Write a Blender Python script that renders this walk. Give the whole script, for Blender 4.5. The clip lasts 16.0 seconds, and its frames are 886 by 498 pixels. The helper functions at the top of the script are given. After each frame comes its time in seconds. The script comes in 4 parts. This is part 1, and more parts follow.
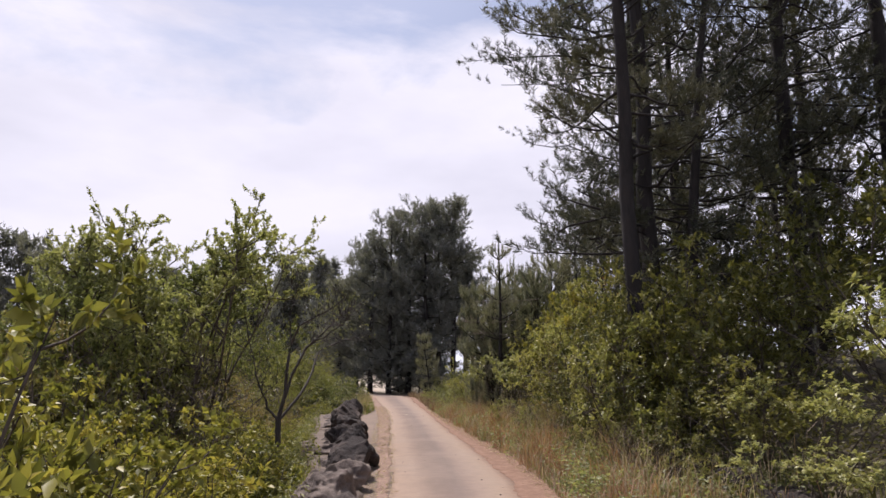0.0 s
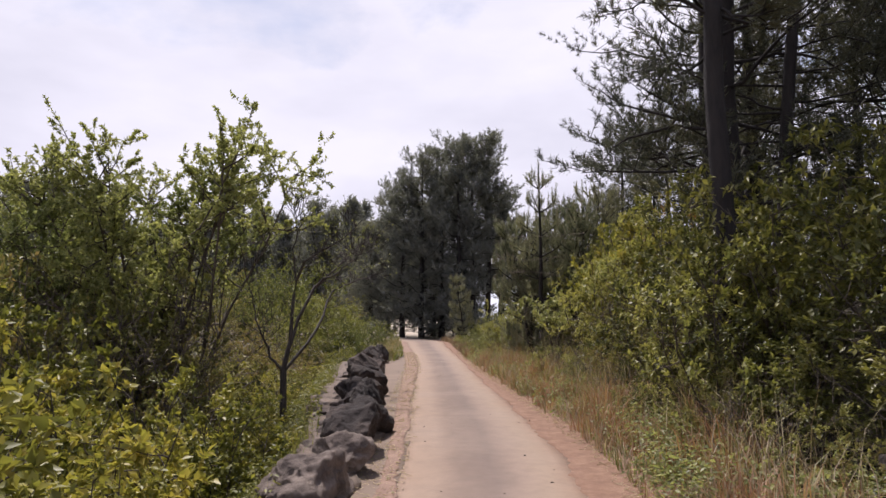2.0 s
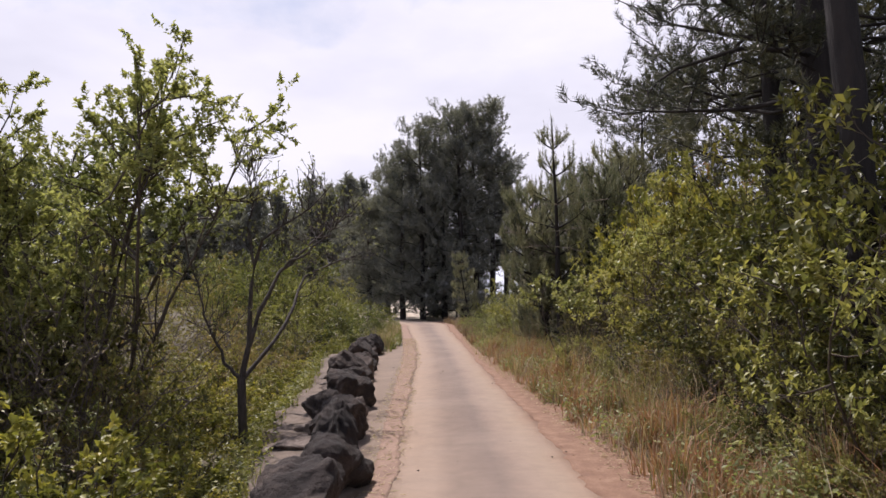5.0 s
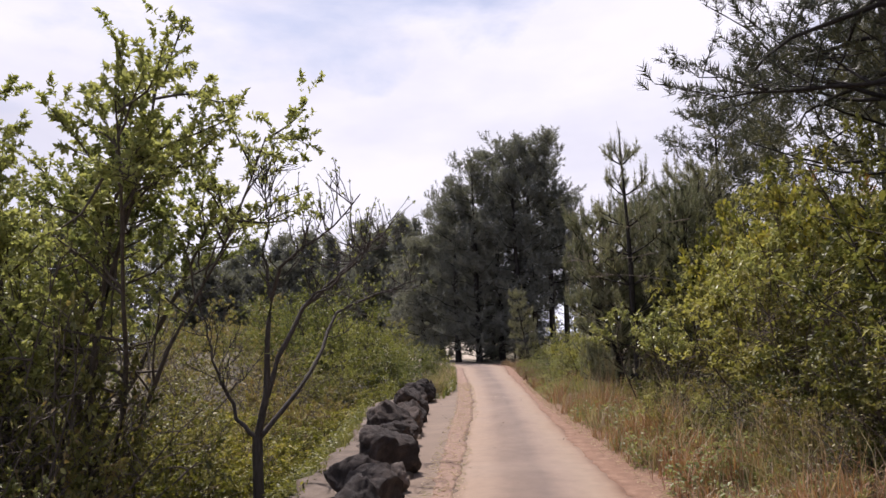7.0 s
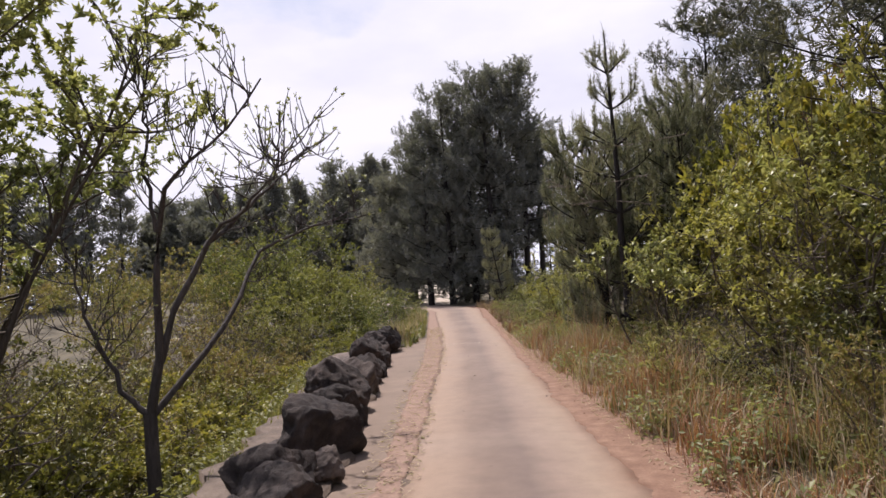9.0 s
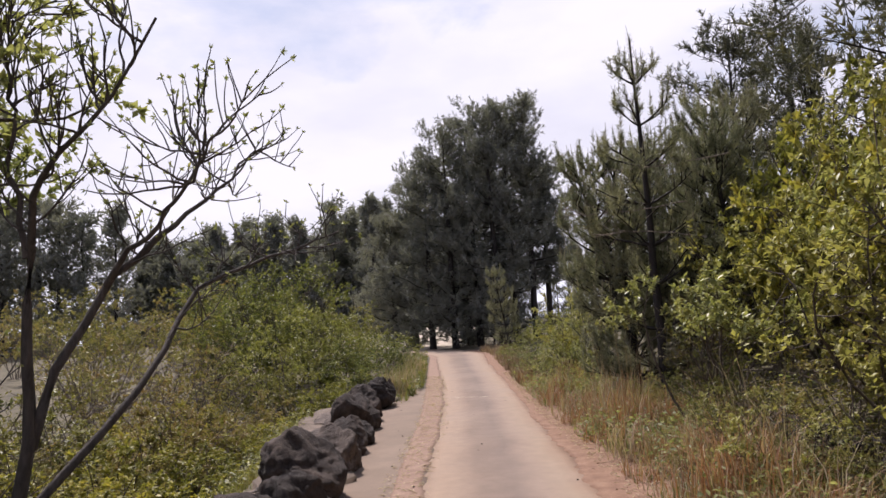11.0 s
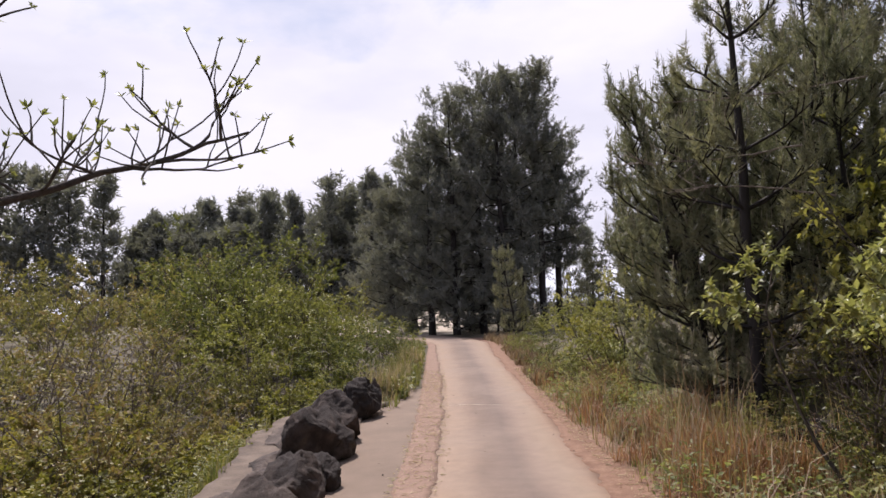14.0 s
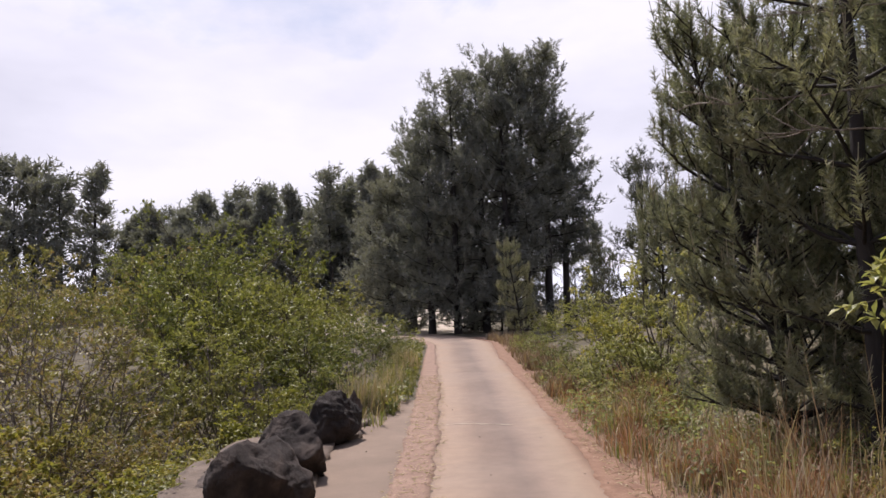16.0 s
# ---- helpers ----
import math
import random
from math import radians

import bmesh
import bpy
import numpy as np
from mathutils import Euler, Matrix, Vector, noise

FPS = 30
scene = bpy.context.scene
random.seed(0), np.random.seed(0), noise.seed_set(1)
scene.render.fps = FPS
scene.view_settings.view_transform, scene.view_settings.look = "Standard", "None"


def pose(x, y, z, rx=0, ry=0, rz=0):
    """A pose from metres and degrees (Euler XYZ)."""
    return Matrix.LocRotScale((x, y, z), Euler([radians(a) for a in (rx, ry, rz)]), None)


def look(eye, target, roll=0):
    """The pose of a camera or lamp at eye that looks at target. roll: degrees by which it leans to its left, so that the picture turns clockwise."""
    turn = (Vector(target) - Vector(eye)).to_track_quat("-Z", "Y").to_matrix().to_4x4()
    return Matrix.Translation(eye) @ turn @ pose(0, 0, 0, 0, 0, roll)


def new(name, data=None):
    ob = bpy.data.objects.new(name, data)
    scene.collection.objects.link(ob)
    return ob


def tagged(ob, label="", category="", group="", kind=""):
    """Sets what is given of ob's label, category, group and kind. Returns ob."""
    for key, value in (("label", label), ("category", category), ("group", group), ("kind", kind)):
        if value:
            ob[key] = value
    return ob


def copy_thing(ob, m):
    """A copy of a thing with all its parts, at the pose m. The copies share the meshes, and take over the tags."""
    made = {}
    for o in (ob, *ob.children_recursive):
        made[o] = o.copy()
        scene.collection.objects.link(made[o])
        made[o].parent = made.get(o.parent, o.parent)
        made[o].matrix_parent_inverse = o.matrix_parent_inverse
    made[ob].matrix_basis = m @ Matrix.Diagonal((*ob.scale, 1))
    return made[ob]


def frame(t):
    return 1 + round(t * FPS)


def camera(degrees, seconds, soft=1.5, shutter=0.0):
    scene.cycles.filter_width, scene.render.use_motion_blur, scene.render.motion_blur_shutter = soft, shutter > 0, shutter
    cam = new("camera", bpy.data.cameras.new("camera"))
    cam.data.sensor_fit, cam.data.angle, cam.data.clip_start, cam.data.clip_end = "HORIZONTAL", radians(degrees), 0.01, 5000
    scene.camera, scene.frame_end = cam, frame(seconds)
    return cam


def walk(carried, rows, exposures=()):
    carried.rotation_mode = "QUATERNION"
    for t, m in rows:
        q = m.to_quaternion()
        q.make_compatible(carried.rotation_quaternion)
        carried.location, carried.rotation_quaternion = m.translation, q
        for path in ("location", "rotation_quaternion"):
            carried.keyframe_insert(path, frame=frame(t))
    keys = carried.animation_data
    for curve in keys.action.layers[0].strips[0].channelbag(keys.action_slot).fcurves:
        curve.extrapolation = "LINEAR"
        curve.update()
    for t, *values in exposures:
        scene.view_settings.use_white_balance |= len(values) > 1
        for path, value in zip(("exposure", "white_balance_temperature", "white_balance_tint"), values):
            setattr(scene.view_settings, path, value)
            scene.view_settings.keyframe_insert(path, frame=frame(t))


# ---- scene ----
cam = camera(65.2, 16.0)
PATH = [
    (0, (-0.075, 0.067, 1.541), (-0.072, 2.035, 1.897), 0.3),
    (0.5, (-0.025, 0.638, 1.539), (-0.036, 2.611, 1.863), 1.3),
    (1, (-0.003, 1.268, 1.533), (-0.045, 3.251, 1.784), 0.2),
    (1.5, (-0.017, 2.109, 1.558), (-0.135, 4.093, 1.783), 0.3),
    (2, (0.001, 2.776, 1.535), (-0.096, 4.764, 1.733), 0.2),
    (2.5, (-0.011, 3.311, 1.59), (-0.211, 5.288, 1.817), 1.6),
    (3, (-0.007, 3.923, 1.615), (-0.11, 5.913, 1.785), -2.5),
    (3.5, (0.036, 4.585, 1.622), (-0.149, 6.573, 1.732), -0.4),
    (4, (-0.022, 5.002, 1.718), (-0.124, 6.996, 1.836), -1.2),
    (6.5, (-0.153, 7.266, 1.707), (-0.289, 9.25, 1.922), -2.2),
    (7, (-0.222, 7.831, 1.656), (-0.478, 9.798, 1.914), -2.2),
    (7.5, (-0.244, 8.416, 1.648), (-0.347, 10.403, 1.849), -2.2),
    (8, (-0.21, 8.974, 1.645), (-0.429, 10.956, 1.798), -1.5),
    (8.5, (-0.216, 9.51, 1.607), (-0.406, 11.499, 1.685), -3.8),
    (11, (-0.394, 12.041, 1.656), (-0.586, 14.02, 1.868), -3.8),
    (11.5, (-0.424, 12.641, 1.69), (-0.676, 14.62, 1.837), -1.3),
    (12, (-0.451, 13.291, 1.677), (-0.572, 15.285, 1.779), -3.9),
    (12.5, (-0.538, 13.807, 1.703), (-0.742, 15.795, 1.789), -0.8),
    (13, (-0.6, 14.378, 1.713), (-0.759, 16.37, 1.791), -2.7),
    (13.5, (-0.6, 14.937, 1.733), (-0.819, 16.922, 1.84), -0.9),
    (14, (-0.774, 15.388, 1.71), (-0.974, 17.371, 1.875), -2.3),
    (14.5, (-0.845, 15.853, 1.69), (-1.075, 17.832, 1.863), -2.1),
    (15, (-0.799, 16.487, 1.674), (-0.975, 18.473, 1.831), -1.4),
    (15.5, (-0.848, 17.049, 1.673), (-0.958, 19.042, 1.808), -3.0),
    (16, (-0.933, 17.679, 1.677), (-1.14, 19.662, 1.836), -2.1),
]
walk(cam, [(t, look(eye, target, roll)) for t, eye, target, roll in PATH],
     exposures=[(0, 0.2, 6250, 18), (4, 0.22, 6250, 18), (8, 0.28, 6250, 18), (16, 0.26, 6250, 18)])

# ---------------------------------------------------------------- light
SUN_AZ, SUN_EL = 28.0, 61.0      # degrees to the left of +y, and above the horizon
to_sun = Vector((-math.sin(radians(SUN_AZ)) * math.cos(radians(SUN_EL)),
                 math.cos(radians(SUN_AZ)) * math.cos(radians(SUN_EL)), math.sin(radians(SUN_EL))))
sun_data = bpy.data.lights.new("sun", "SUN")
sun_data.energy, sun_data.angle, sun_data.color = 4.6, radians(0.6), (1.0, 0.93, 0.84)
sun = new("sun", sun_data)
sun.matrix_world = look((0, 0, 60), tuple(Vector((0, 0, 60)) - to_sun))


def make_world():
    w = bpy.data.worlds.new("sky")
    scene.world = w
    w.use_nodes = True
    nt = w.node_tree
    nt.nodes.clear()
    N, L = nt.nodes.new, nt.links.new
    out, bg = N("ShaderNodeOutputWorld"), N("ShaderNodeBackground")
    sky = N("ShaderNodeTexSky")
    sky.sky_type = "NISHITA"
    sky.sun_disc = False
    sky.sun_elevation, sky.sun_rotation = radians(SUN_EL), radians(-SUN_AZ)
    sky.air_density, sky.dust_density, sky.ozone_density = 1.0, 2.0, 1.0
    co = N("ShaderNodeTexCoord")
    mp = N("ShaderNodeMapping")
    mp.inputs["Scale"].default_value = (1.0, 1.0, 2.6)
    mp.inputs["Location"].default_value = (0.35, 0.1, 0.2)
    L(co.outputs["Generated"], mp.inputs["Vector"])
    n1 = N("ShaderNodeTexNoise")
    n1.inputs["Scale"].default_value = 2.1
    n1.inputs["Detail"].default_value = 7.0
    n1.inputs["Roughness"].default_value = 0.55
    n1.inputs["Distortion"].default_value = 0.25
    L(mp.outputs["Vector"], n1.inputs["Vector"])
    # clouds close up towards the horizon
    sep = N("ShaderNodeSeparateXYZ")
    L(co.outputs["Generated"], sep.inputs[0])
    low = N("ShaderNodeMapRange")
    low.inputs["From Min"].default_value, low.inputs["From Max"].default_value = 0.18, 0.50
    low.inputs["To Min"].default_value, low.inputs["To Max"].default_value = 0.28, -0.10
    L(sep.outputs["Z"], low.inputs["Value"])
    add = N("ShaderNodeMath")
    L(n1.outputs["Fac"], add.inputs[0])
    L(low.outputs["Result"], add.inputs[1])
    ramp = N("ShaderNodeValToRGB")
    ramp.color_ramp.elements[0].position, ramp.color_ramp.elements[0].color = 0.43, (0.2, 0.2, 0.2, 1)
    ramp.color_ramp.elements[1].position, ramp.color_ramp.elements[1].color = 0.565, (1, 1, 1, 1)
    L(add.outputs[0], ramp.inputs["Fac"])
    n2 = N("ShaderNodeTexNoise")
    n2.inputs["Scale"].default_value = 2.2
    n2.inputs["Detail"].default_value = 5.0
    L(mp.outputs["Vector"], n2.inputs["Vector"])
    tone = N("ShaderNodeValToRGB")
    tone.color_ramp.elements[0].position, tone.color_ramp.elements[0].color = 0.35, (6.2, 6.2, 6.9, 1)
    tone.color_ramp.elements[1].position, tone.color_ramp.elements[1].color = 0.62, (8.3, 8.15, 8.7, 1)
    L(n2.outputs["Fac"], tone.inputs["Fac"])
    mix = N("ShaderNodeMix")
    mix.data_type = "RGBA"
    L(ramp.outputs["Color"], mix.inputs["Factor"])
    L(sky.outputs["Color"], mix.inputs["A"])
    L(tone.outputs["Color"], mix.inputs["B"])
    L(mix.outputs["Result"], bg.inputs["Color"])
    bg.inputs["Strength"].default_value = 0.1
    L(bg.outputs["Background"], out.inputs["Surface"])


make_world()

# ---------------------------------------------------------------- materials


def shader(name):
    m = bpy.data.materials.new(name)
    m.use_nodes = True
    nt = m.node_tree
    return m, nt, nt.nodes["Principled BSDF"], nt.nodes["Material Output"]


def noise_node(nt, scale, detail=6.0, rough=0.6, vec=None):
    n = nt.nodes.new("ShaderNodeTexNoise")
    n.inputs["Scale"].default_value, n.inputs["Detail"].default_value, n.inputs["Roughness"].default_value = scale, detail, rough
    if vec:
        nt.links.new(vec, n.inputs["Vector"])
    return n.outputs["Fac"]


def ramp_node(nt, fac, stops):
    r = nt.nodes.new("ShaderNodeValToRGB")
    e = r.color_ramp.elements
    while len(e) < len(stops):
        e.new(0.5)
    for k, (p, c) in zip(e, stops):
        k.position, k.color = p, (*c, 1)
    nt.links.new(fac, r.inputs["Fac"])
    return r.outputs["Color"]


def mix_node(nt, fac, a, b, kind="MIX"):
    m = nt.nodes.new("ShaderNodeMix")
    m.data_type, m.blend_type = "RGBA", kind
    for sock, v in ((m.inputs["Factor"], fac), (m.inputs["A"], a), (m.inputs["B"], b)):
        if isinstance(v, bpy.types.NodeSocket):
            nt.links.new(v, sock)
        elif isinstance(v, tuple):
            sock.default_value = (*v, 1)
        else:
            sock.default_value = v
    return m.outputs["Result"]


def math_node(nt, op, a, b=0.0, clamp=False):
    m = nt.nodes.new("ShaderNodeMath")
    m.operation, m.use_clamp = op, clamp
    for sock, v in zip(m.inputs, (a, b)):
        if isinstance(v, bpy.types.NodeSocket):
            nt.links.new(v, sock)
        else:
            sock.default_value = v
    return m.outputs[0]


def bump_to(nt, bsdf, height, strength, dist=0.02):
    b = nt.nodes.new("ShaderNodeBump")
    b.inputs["Strength"].default_value, b.inputs["Distance"].default_value = strength, dist
    nt.links.new(height, b.inputs["Height"])
    nt.links.new(b.outputs["Normal"], bsdf.inputs["Normal"])


def objpos(nt):
    return nt.nodes.new("ShaderNodeTexCoord").outputs["Object"]


def leaf_mat(name, stops, through_light=0.35, gloss=0.45):
    """Leaves: every leaf its own tint, patches of tint over the crown, light shining through."""
    m, nt, bsdf, out = shader(name)
    geo = nt.nodes.new("ShaderNodeNewGeometry")
    info = nt.nodes.new("ShaderNodeObjectInfo")
    patch = noise_node(nt, 2.2, 3.0, 0.6, objpos(nt))
    fac = math_node(nt, "MULTIPLY_ADD", geo.outputs["Random Per Island"], 0.55)
    fac.node.inputs[2].default_value = -0.14
    fac = math_node(nt, "ADD", fac, math_node(nt, "MULTIPLY", math_node(nt, "SUBTRACT", patch, 0.12), 0.8))
    fac = math_node(nt, "ADD", fac, math_node(nt, "MULTIPLY", math_node(nt, "SUBTRACT", info.outputs["Random"], 0.12), 0.5), True)
    col = ramp_node(nt, fac, stops)
    nt.links.new(col, bsdf.inputs["Base Color"])
    bsdf.inputs["Roughness"].default_value = gloss
    bsdf.inputs["Specular IOR Level"].default_value = 0.35
    tr = nt.nodes.new("ShaderNodeBsdfTranslucent")
    warm = mix_node(nt, 1.0, col, (1.12, 1.15, 0.68), "MULTIPLY")
    nt.links.new(warm, tr.inputs["Color"])
    mx = nt.nodes.new("ShaderNodeMixShader")
    mx.inputs[0].default_value = through_light
    nt.links.new(bsdf.outputs[0], mx.inputs[1])
    nt.links.new(tr.outputs[0], mx.inputs[2])
    nt.links.new(mx.outputs[0], out.inputs["Surface"])
    return m


def bark_mat(name, dark, pale, scale=14.0):
    m, nt, bsdf, out = shader(name)
    mp = nt.nodes.new("ShaderNodeMapping")
    mp.inputs["Scale"].default_value = (1, 1, 0.22)
    nt.links.new(objpos(nt), mp.inputs["Vector"])
    f = noise_node(nt, scale, 8, 0.65, mp.outputs["Vector"])
    g = noise_node(nt, 2.0, 3, 0.5, objpos(nt))
    col = ramp_node(nt, f, [(0.32, dark), (0.68, pale)])
    col = mix_node(nt, math_node(nt, "MULTIPLY", g, 0.5), col, tuple(0.6 * a + 0.02 for a in pale))
    nt.links.new(col, bsdf.inputs["Base Color"])
    bsdf.inputs["Roughness"].default_value = 0.9
    bump_to(nt, bsdf, f, 0.9, 0.03)
    return m


def mottled(name, stops, scale=4.0, fine=60.0, rough=0.92, bump=0.5, fine_amount=0.4):
    m, nt, bsdf, out = shader(name)
    p = objpos(nt)
    a, b = noise_node(nt, scale, 7, 0.62, p), noise_node(nt, fine, 4, 0.6, p)
    f = math_node(nt, "ADD", math_node(nt, "MULTIPLY", a, 1 - fine_amount), math_node(nt, "MULTIPLY", b, fine_amount))
    nt.links.new(ramp_node(nt, f, stops), bsdf.inputs["Base Color"])
    bsdf.inputs["Roughness"].default_value = rough
    bump_to(nt, bsdf, f, bump, 0.02)
    return m


def road_mat():
    """Dusty concrete: two pale worn wheel lines, a greyer band between them, stains, sandy dust from the sides."""
    m, nt, bsdf, out = shader("dusty_concrete")
    p = objpos(nt)
    uv = nt.nodes.new("ShaderNodeUVMap")
    sep = nt.nodes.new("ShaderNodeSeparateXYZ")
    nt.links.new(uv.outputs["UV"], sep.inputs[0])
    wob = noise_node(nt, 0.9, 4, 0.6, p)
    u = math_node(nt, "ADD", sep.outputs["X"], math_node(nt, "MULTIPLY", math_node(nt, "SUBTRACT", wob, 0.5), 0.16))
    band = ramp_node(nt, u, [(0.0, (0.290, 0.198, 0.138)), (0.09, (0.350, 0.247, 0.176)), (0.20, (0.325, 0.232, 0.169)), (0.34, (0.222, 0.157, 0.119)),
                             (0.54, (0.192, 0.139, 0.112)), (0.68, (0.300, 0.217, 0.166)), (0.82, (0.337, 0.246, 0.176)), (0.95, (0.303, 0.197, 0.133)), (1.0, (0.244, 0.132, 0.081))])
    big = noise_node(nt, 0.55, 5, 0.6, p)
    mid = noise_node(nt, 4.5, 6, 0.65, p)
    fine = noise_node(nt, 120.0, 3, 0.7, p)
    col = mix_node(nt, ramp_node(nt, big, [(0.42, (0, 0, 0)), (0.72, (0.55, 0.55, 0.55))]), band, (0.33, 0.25, 0.195))
    tone = math_node(nt, "ADD", math_node(nt, "MULTIPLY", mid, 0.42), math_node(nt, "MULTIPLY", fine, 0.28))
    tone = math_node(nt, "ADD", tone, 0.47)
    col = mix_node(nt, 1.0, col, tone, "MULTIPLY")
    nt.links.new(col, bsdf.inputs["Base Color"])
    bsdf.inputs["Roughness"].default_value = 0.88
    bump_to(nt, bsdf, math_node(nt, "ADD", fine, math_node(nt, "MULTIPLY", mid, 1.5)), 0.25, 0.008)
    return m


def rock_mat(name, dark, mid, pale):
    """Porous volcanic rock: dark mass, paler weathered patches, pits and a little lichen."""
    m, nt, bsdf, out = shader(name)
    p = objpos(nt)
    a = noise_node(nt, 3.0, 9, 0.68, p)
    info = nt.nodes.new("ShaderNodeObjectInfo")
    a2 = math_node(nt, "ADD", a, math_node(nt, "MULTIPLY", math_node(nt, "SUBTRACT", info.outputs["Random"], 0.5), 0.16))
    v = nt.nodes.new("ShaderNodeTexVoronoi")
    v.inputs["Scale"].default_value = 75.0
    nt.links.new(p, v.inputs["Vector"])
    pits = ramp_node(nt, v.outputs["Distance"], [(0.10, (0.45, 0.45, 0.45)), (0.32, (1, 1, 1))])
    col = ramp_node(nt, a2, [(0.30, dark), (0.52, mid), (0.72, pale)])
    spots = noise_node(nt, 11.0, 6, 0.7, p)
    col = mix_node(nt, math_node(nt, "MULTIPLY", spots, 0.8), col, pits, "MULTIPLY")
    nt.links.new(col, bsdf.inputs["Base Color"])
    bsdf.inputs["Roughness"].default_value = 0.95
    hgt = math_node(nt, "ADD", math_node(nt, "MULTIPLY", a, 2.0), math_node(nt, "MULTIPLY", spots, 0.8))
    bump_to(nt, bsdf, hgt, 1.0, 0.04)
    return m


M_ROAD = road_mat()
M_GROUND = mottled("litter_soil", [(0.3, (0.035, 0.028, 0.018)), (0.5, (0.085, 0.07, 0.04)), (0.7, (0.16, 0.13, 0.075))], 1.2, 40.0)
M_RED = mottled("red_gravel_soil", [(0.3, (0.120, 0.060, 0.037)), (0.5, (0.205, 0.115, 0.073)), (0.7, (0.305, 0.196, 0.130))], 5.0, 70.0, bump=0.5)
M_DIRT = mottled("straw_dirt", [(0.3, (0.165, 0.102, 0.074)), (0.5, (0.242, 0.156, 0.114)), (0.68, (0.330, 0.224, 0.166))], 4.0, 55.0, bump=0.35)
M_PAVE = mottled("pinkish_pavement", [(0.3, (0.150, 0.109, 0.080)), (0.55, (0.205, 0.150, 0.112)), (0.75, (0.258, 0.193, 0.145))], 1.6, 90.0, bump=0.25, fine_amount=0.3)
M_LEDGE = mottled("ledge_stone", [(0.3, (0.06, 0.044, 0.034)), (0.52, (0.145, 0.108, 0.082)), (0.72, (0.235, 0.182, 0.140))], 4.0, 60.0, bump=1.0)
M_SAND = mottled("sandy_clearing", [(0.3, (0.36, 0.30, 0.24)), (0.7, (0.48, 0.41, 0.33))], 0.5, 20.0)
M_ROCK = rock_mat("basalt", (0.013, 0.010, 0.009), (0.036, 0.026, 0.022), (0.105, 0.078, 0.064))
M_ROCKPALE = rock_mat("pale_basalt", (0.035, 0.027, 0.024), (0.115, 0.088, 0.074), (0.25, 0.20, 0.165))
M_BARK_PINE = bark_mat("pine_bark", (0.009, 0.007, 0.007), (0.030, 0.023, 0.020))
M_BARK_SHRUB = bark_mat("shrub_bark", (0.03, 0.024, 0.018), (0.13, 0.10, 0.075), 22)
M_BARK_GREY = bark_mat("grey_bark", (0.022, 0.018, 0.017), (0.11, 0.09, 0.078), 22)
M_CANDLE = bark_mat("pine_candle", (0.20, 0.17, 0.11), (0.42, 0.37, 0.25), 30)
M_TWIG = bark_mat("dry_twig", (0.075, 0.058, 0.046), (0.21, 0.165, 0.135), 30)
M_DEADWOOD = bark_mat("pale_deadwood", (0.13, 0.105, 0.085), (0.34, 0.28, 0.235), 30)
M_LEAF_BRIGHT = leaf_mat("fresh_leaf", [(0.1, (0.075, 0.085, 0.022)), (0.5, (0.19, 0.19, 0.045)), (0.85, (0.34, 0.31, 0.07)), (1.0, (0.42, 0.35, 0.085))], 0.42)
M_LEAF_TREE = leaf_mat("tree_leaf", [(0.1, (0.11, 0.128, 0.055)), (0.5, (0.21, 0.232, 0.10)), (0.9, (0.37, 0.37, 0.16))], 0.5)
M_LEAF_FIELD = leaf_mat("field_leaf", [(0.1, (0.055, 0.07, 0.022)), (0.5, (0.145, 0.16, 0.048)), (0.9, (0.28, 0.275, 0.08))], 0.4)
# brighter copy of the thicket leaf, sunlight on the bank put into the colour
M_LEAF_SUNNY = leaf_mat("sun_toned_leaf", [(0.1, (0.10, 0.112, 0.04)), (0.5, (0.21, 0.215, 0.075)), (0.9, (0.37, 0.345, 0.115))], 0.42)
M_LEAF_OLIVE = leaf_mat("olive_leaf", [(0.1, (0.085, 0.085, 0.036)), (0.45, (0.19, 0.182, 0.062)), (0.75, (0.30, 0.265, 0.09)), (1.0, (0.27, 0.19, 0.09))], 0.38)
# darker copy, with the thicket's shade put into the leaf colour
M_LEAF_DARK = leaf_mat("shade_toned_leaf", [(0.1, (0.045, 0.052, 0.018)), (0.55, (0.11, 0.115, 0.036)), (0.95, (0.23, 0.215, 0.065))], 0.36)
M_LEAF_PALE = leaf_mat("pale_leaf", [(0.1, (0.14, 0.16, 0.06)), (0.5, (0.26, 0.275, 0.11)), (0.95, (0.44, 0.42, 0.17))], 0.4, 0.38)
M_LEAF_RUST = leaf_mat("rust_leaf", [(0.1, (0.14, 0.06, 0.025)), (0.6, (0.27, 0.12, 0.05)), (1.0, (0.30, 0.2, 0.07))], 0.35)
M_NEEDLE = leaf_mat("pine_needle", [(0.1, (0.035, 0.04, 0.032)), (0.5, (0.075, 0.08, 0.058)), (1.0, (0.14, 0.13, 0.08))], 0.28, 0.45)
M_NEEDLE_YOUNG = leaf_mat("young_pine_needle", [(0.1, (0.105, 0.113, 0.084)), (0.5, (0.185, 0.193, 0.14)), (1.0, (0.28, 0.265, 0.19))], 0.45, 0.5)
# haze of distance is mixed into this pale bluish needle grey
M_NEEDLE_FAR = leaf_mat("hazed_far_needle", [(0.1, (0.14, 0.144, 0.146)), (0.5, (0.175, 0.18, 0.175)), (1.0, (0.215, 0.212, 0.19))], 0.38, 0.6)
M_STRAW = leaf_mat("dry_grass", [(0.05, (0.13, 0.08, 0.05)), (0.35, (0.225, 0.155, 0.108)), (0.65, (0.335, 0.25, 0.172)), (0.88, (0.46, 0.38, 0.27)), (1.0, (0.22, 0.2, 0.08))], 0.3, 0.6)
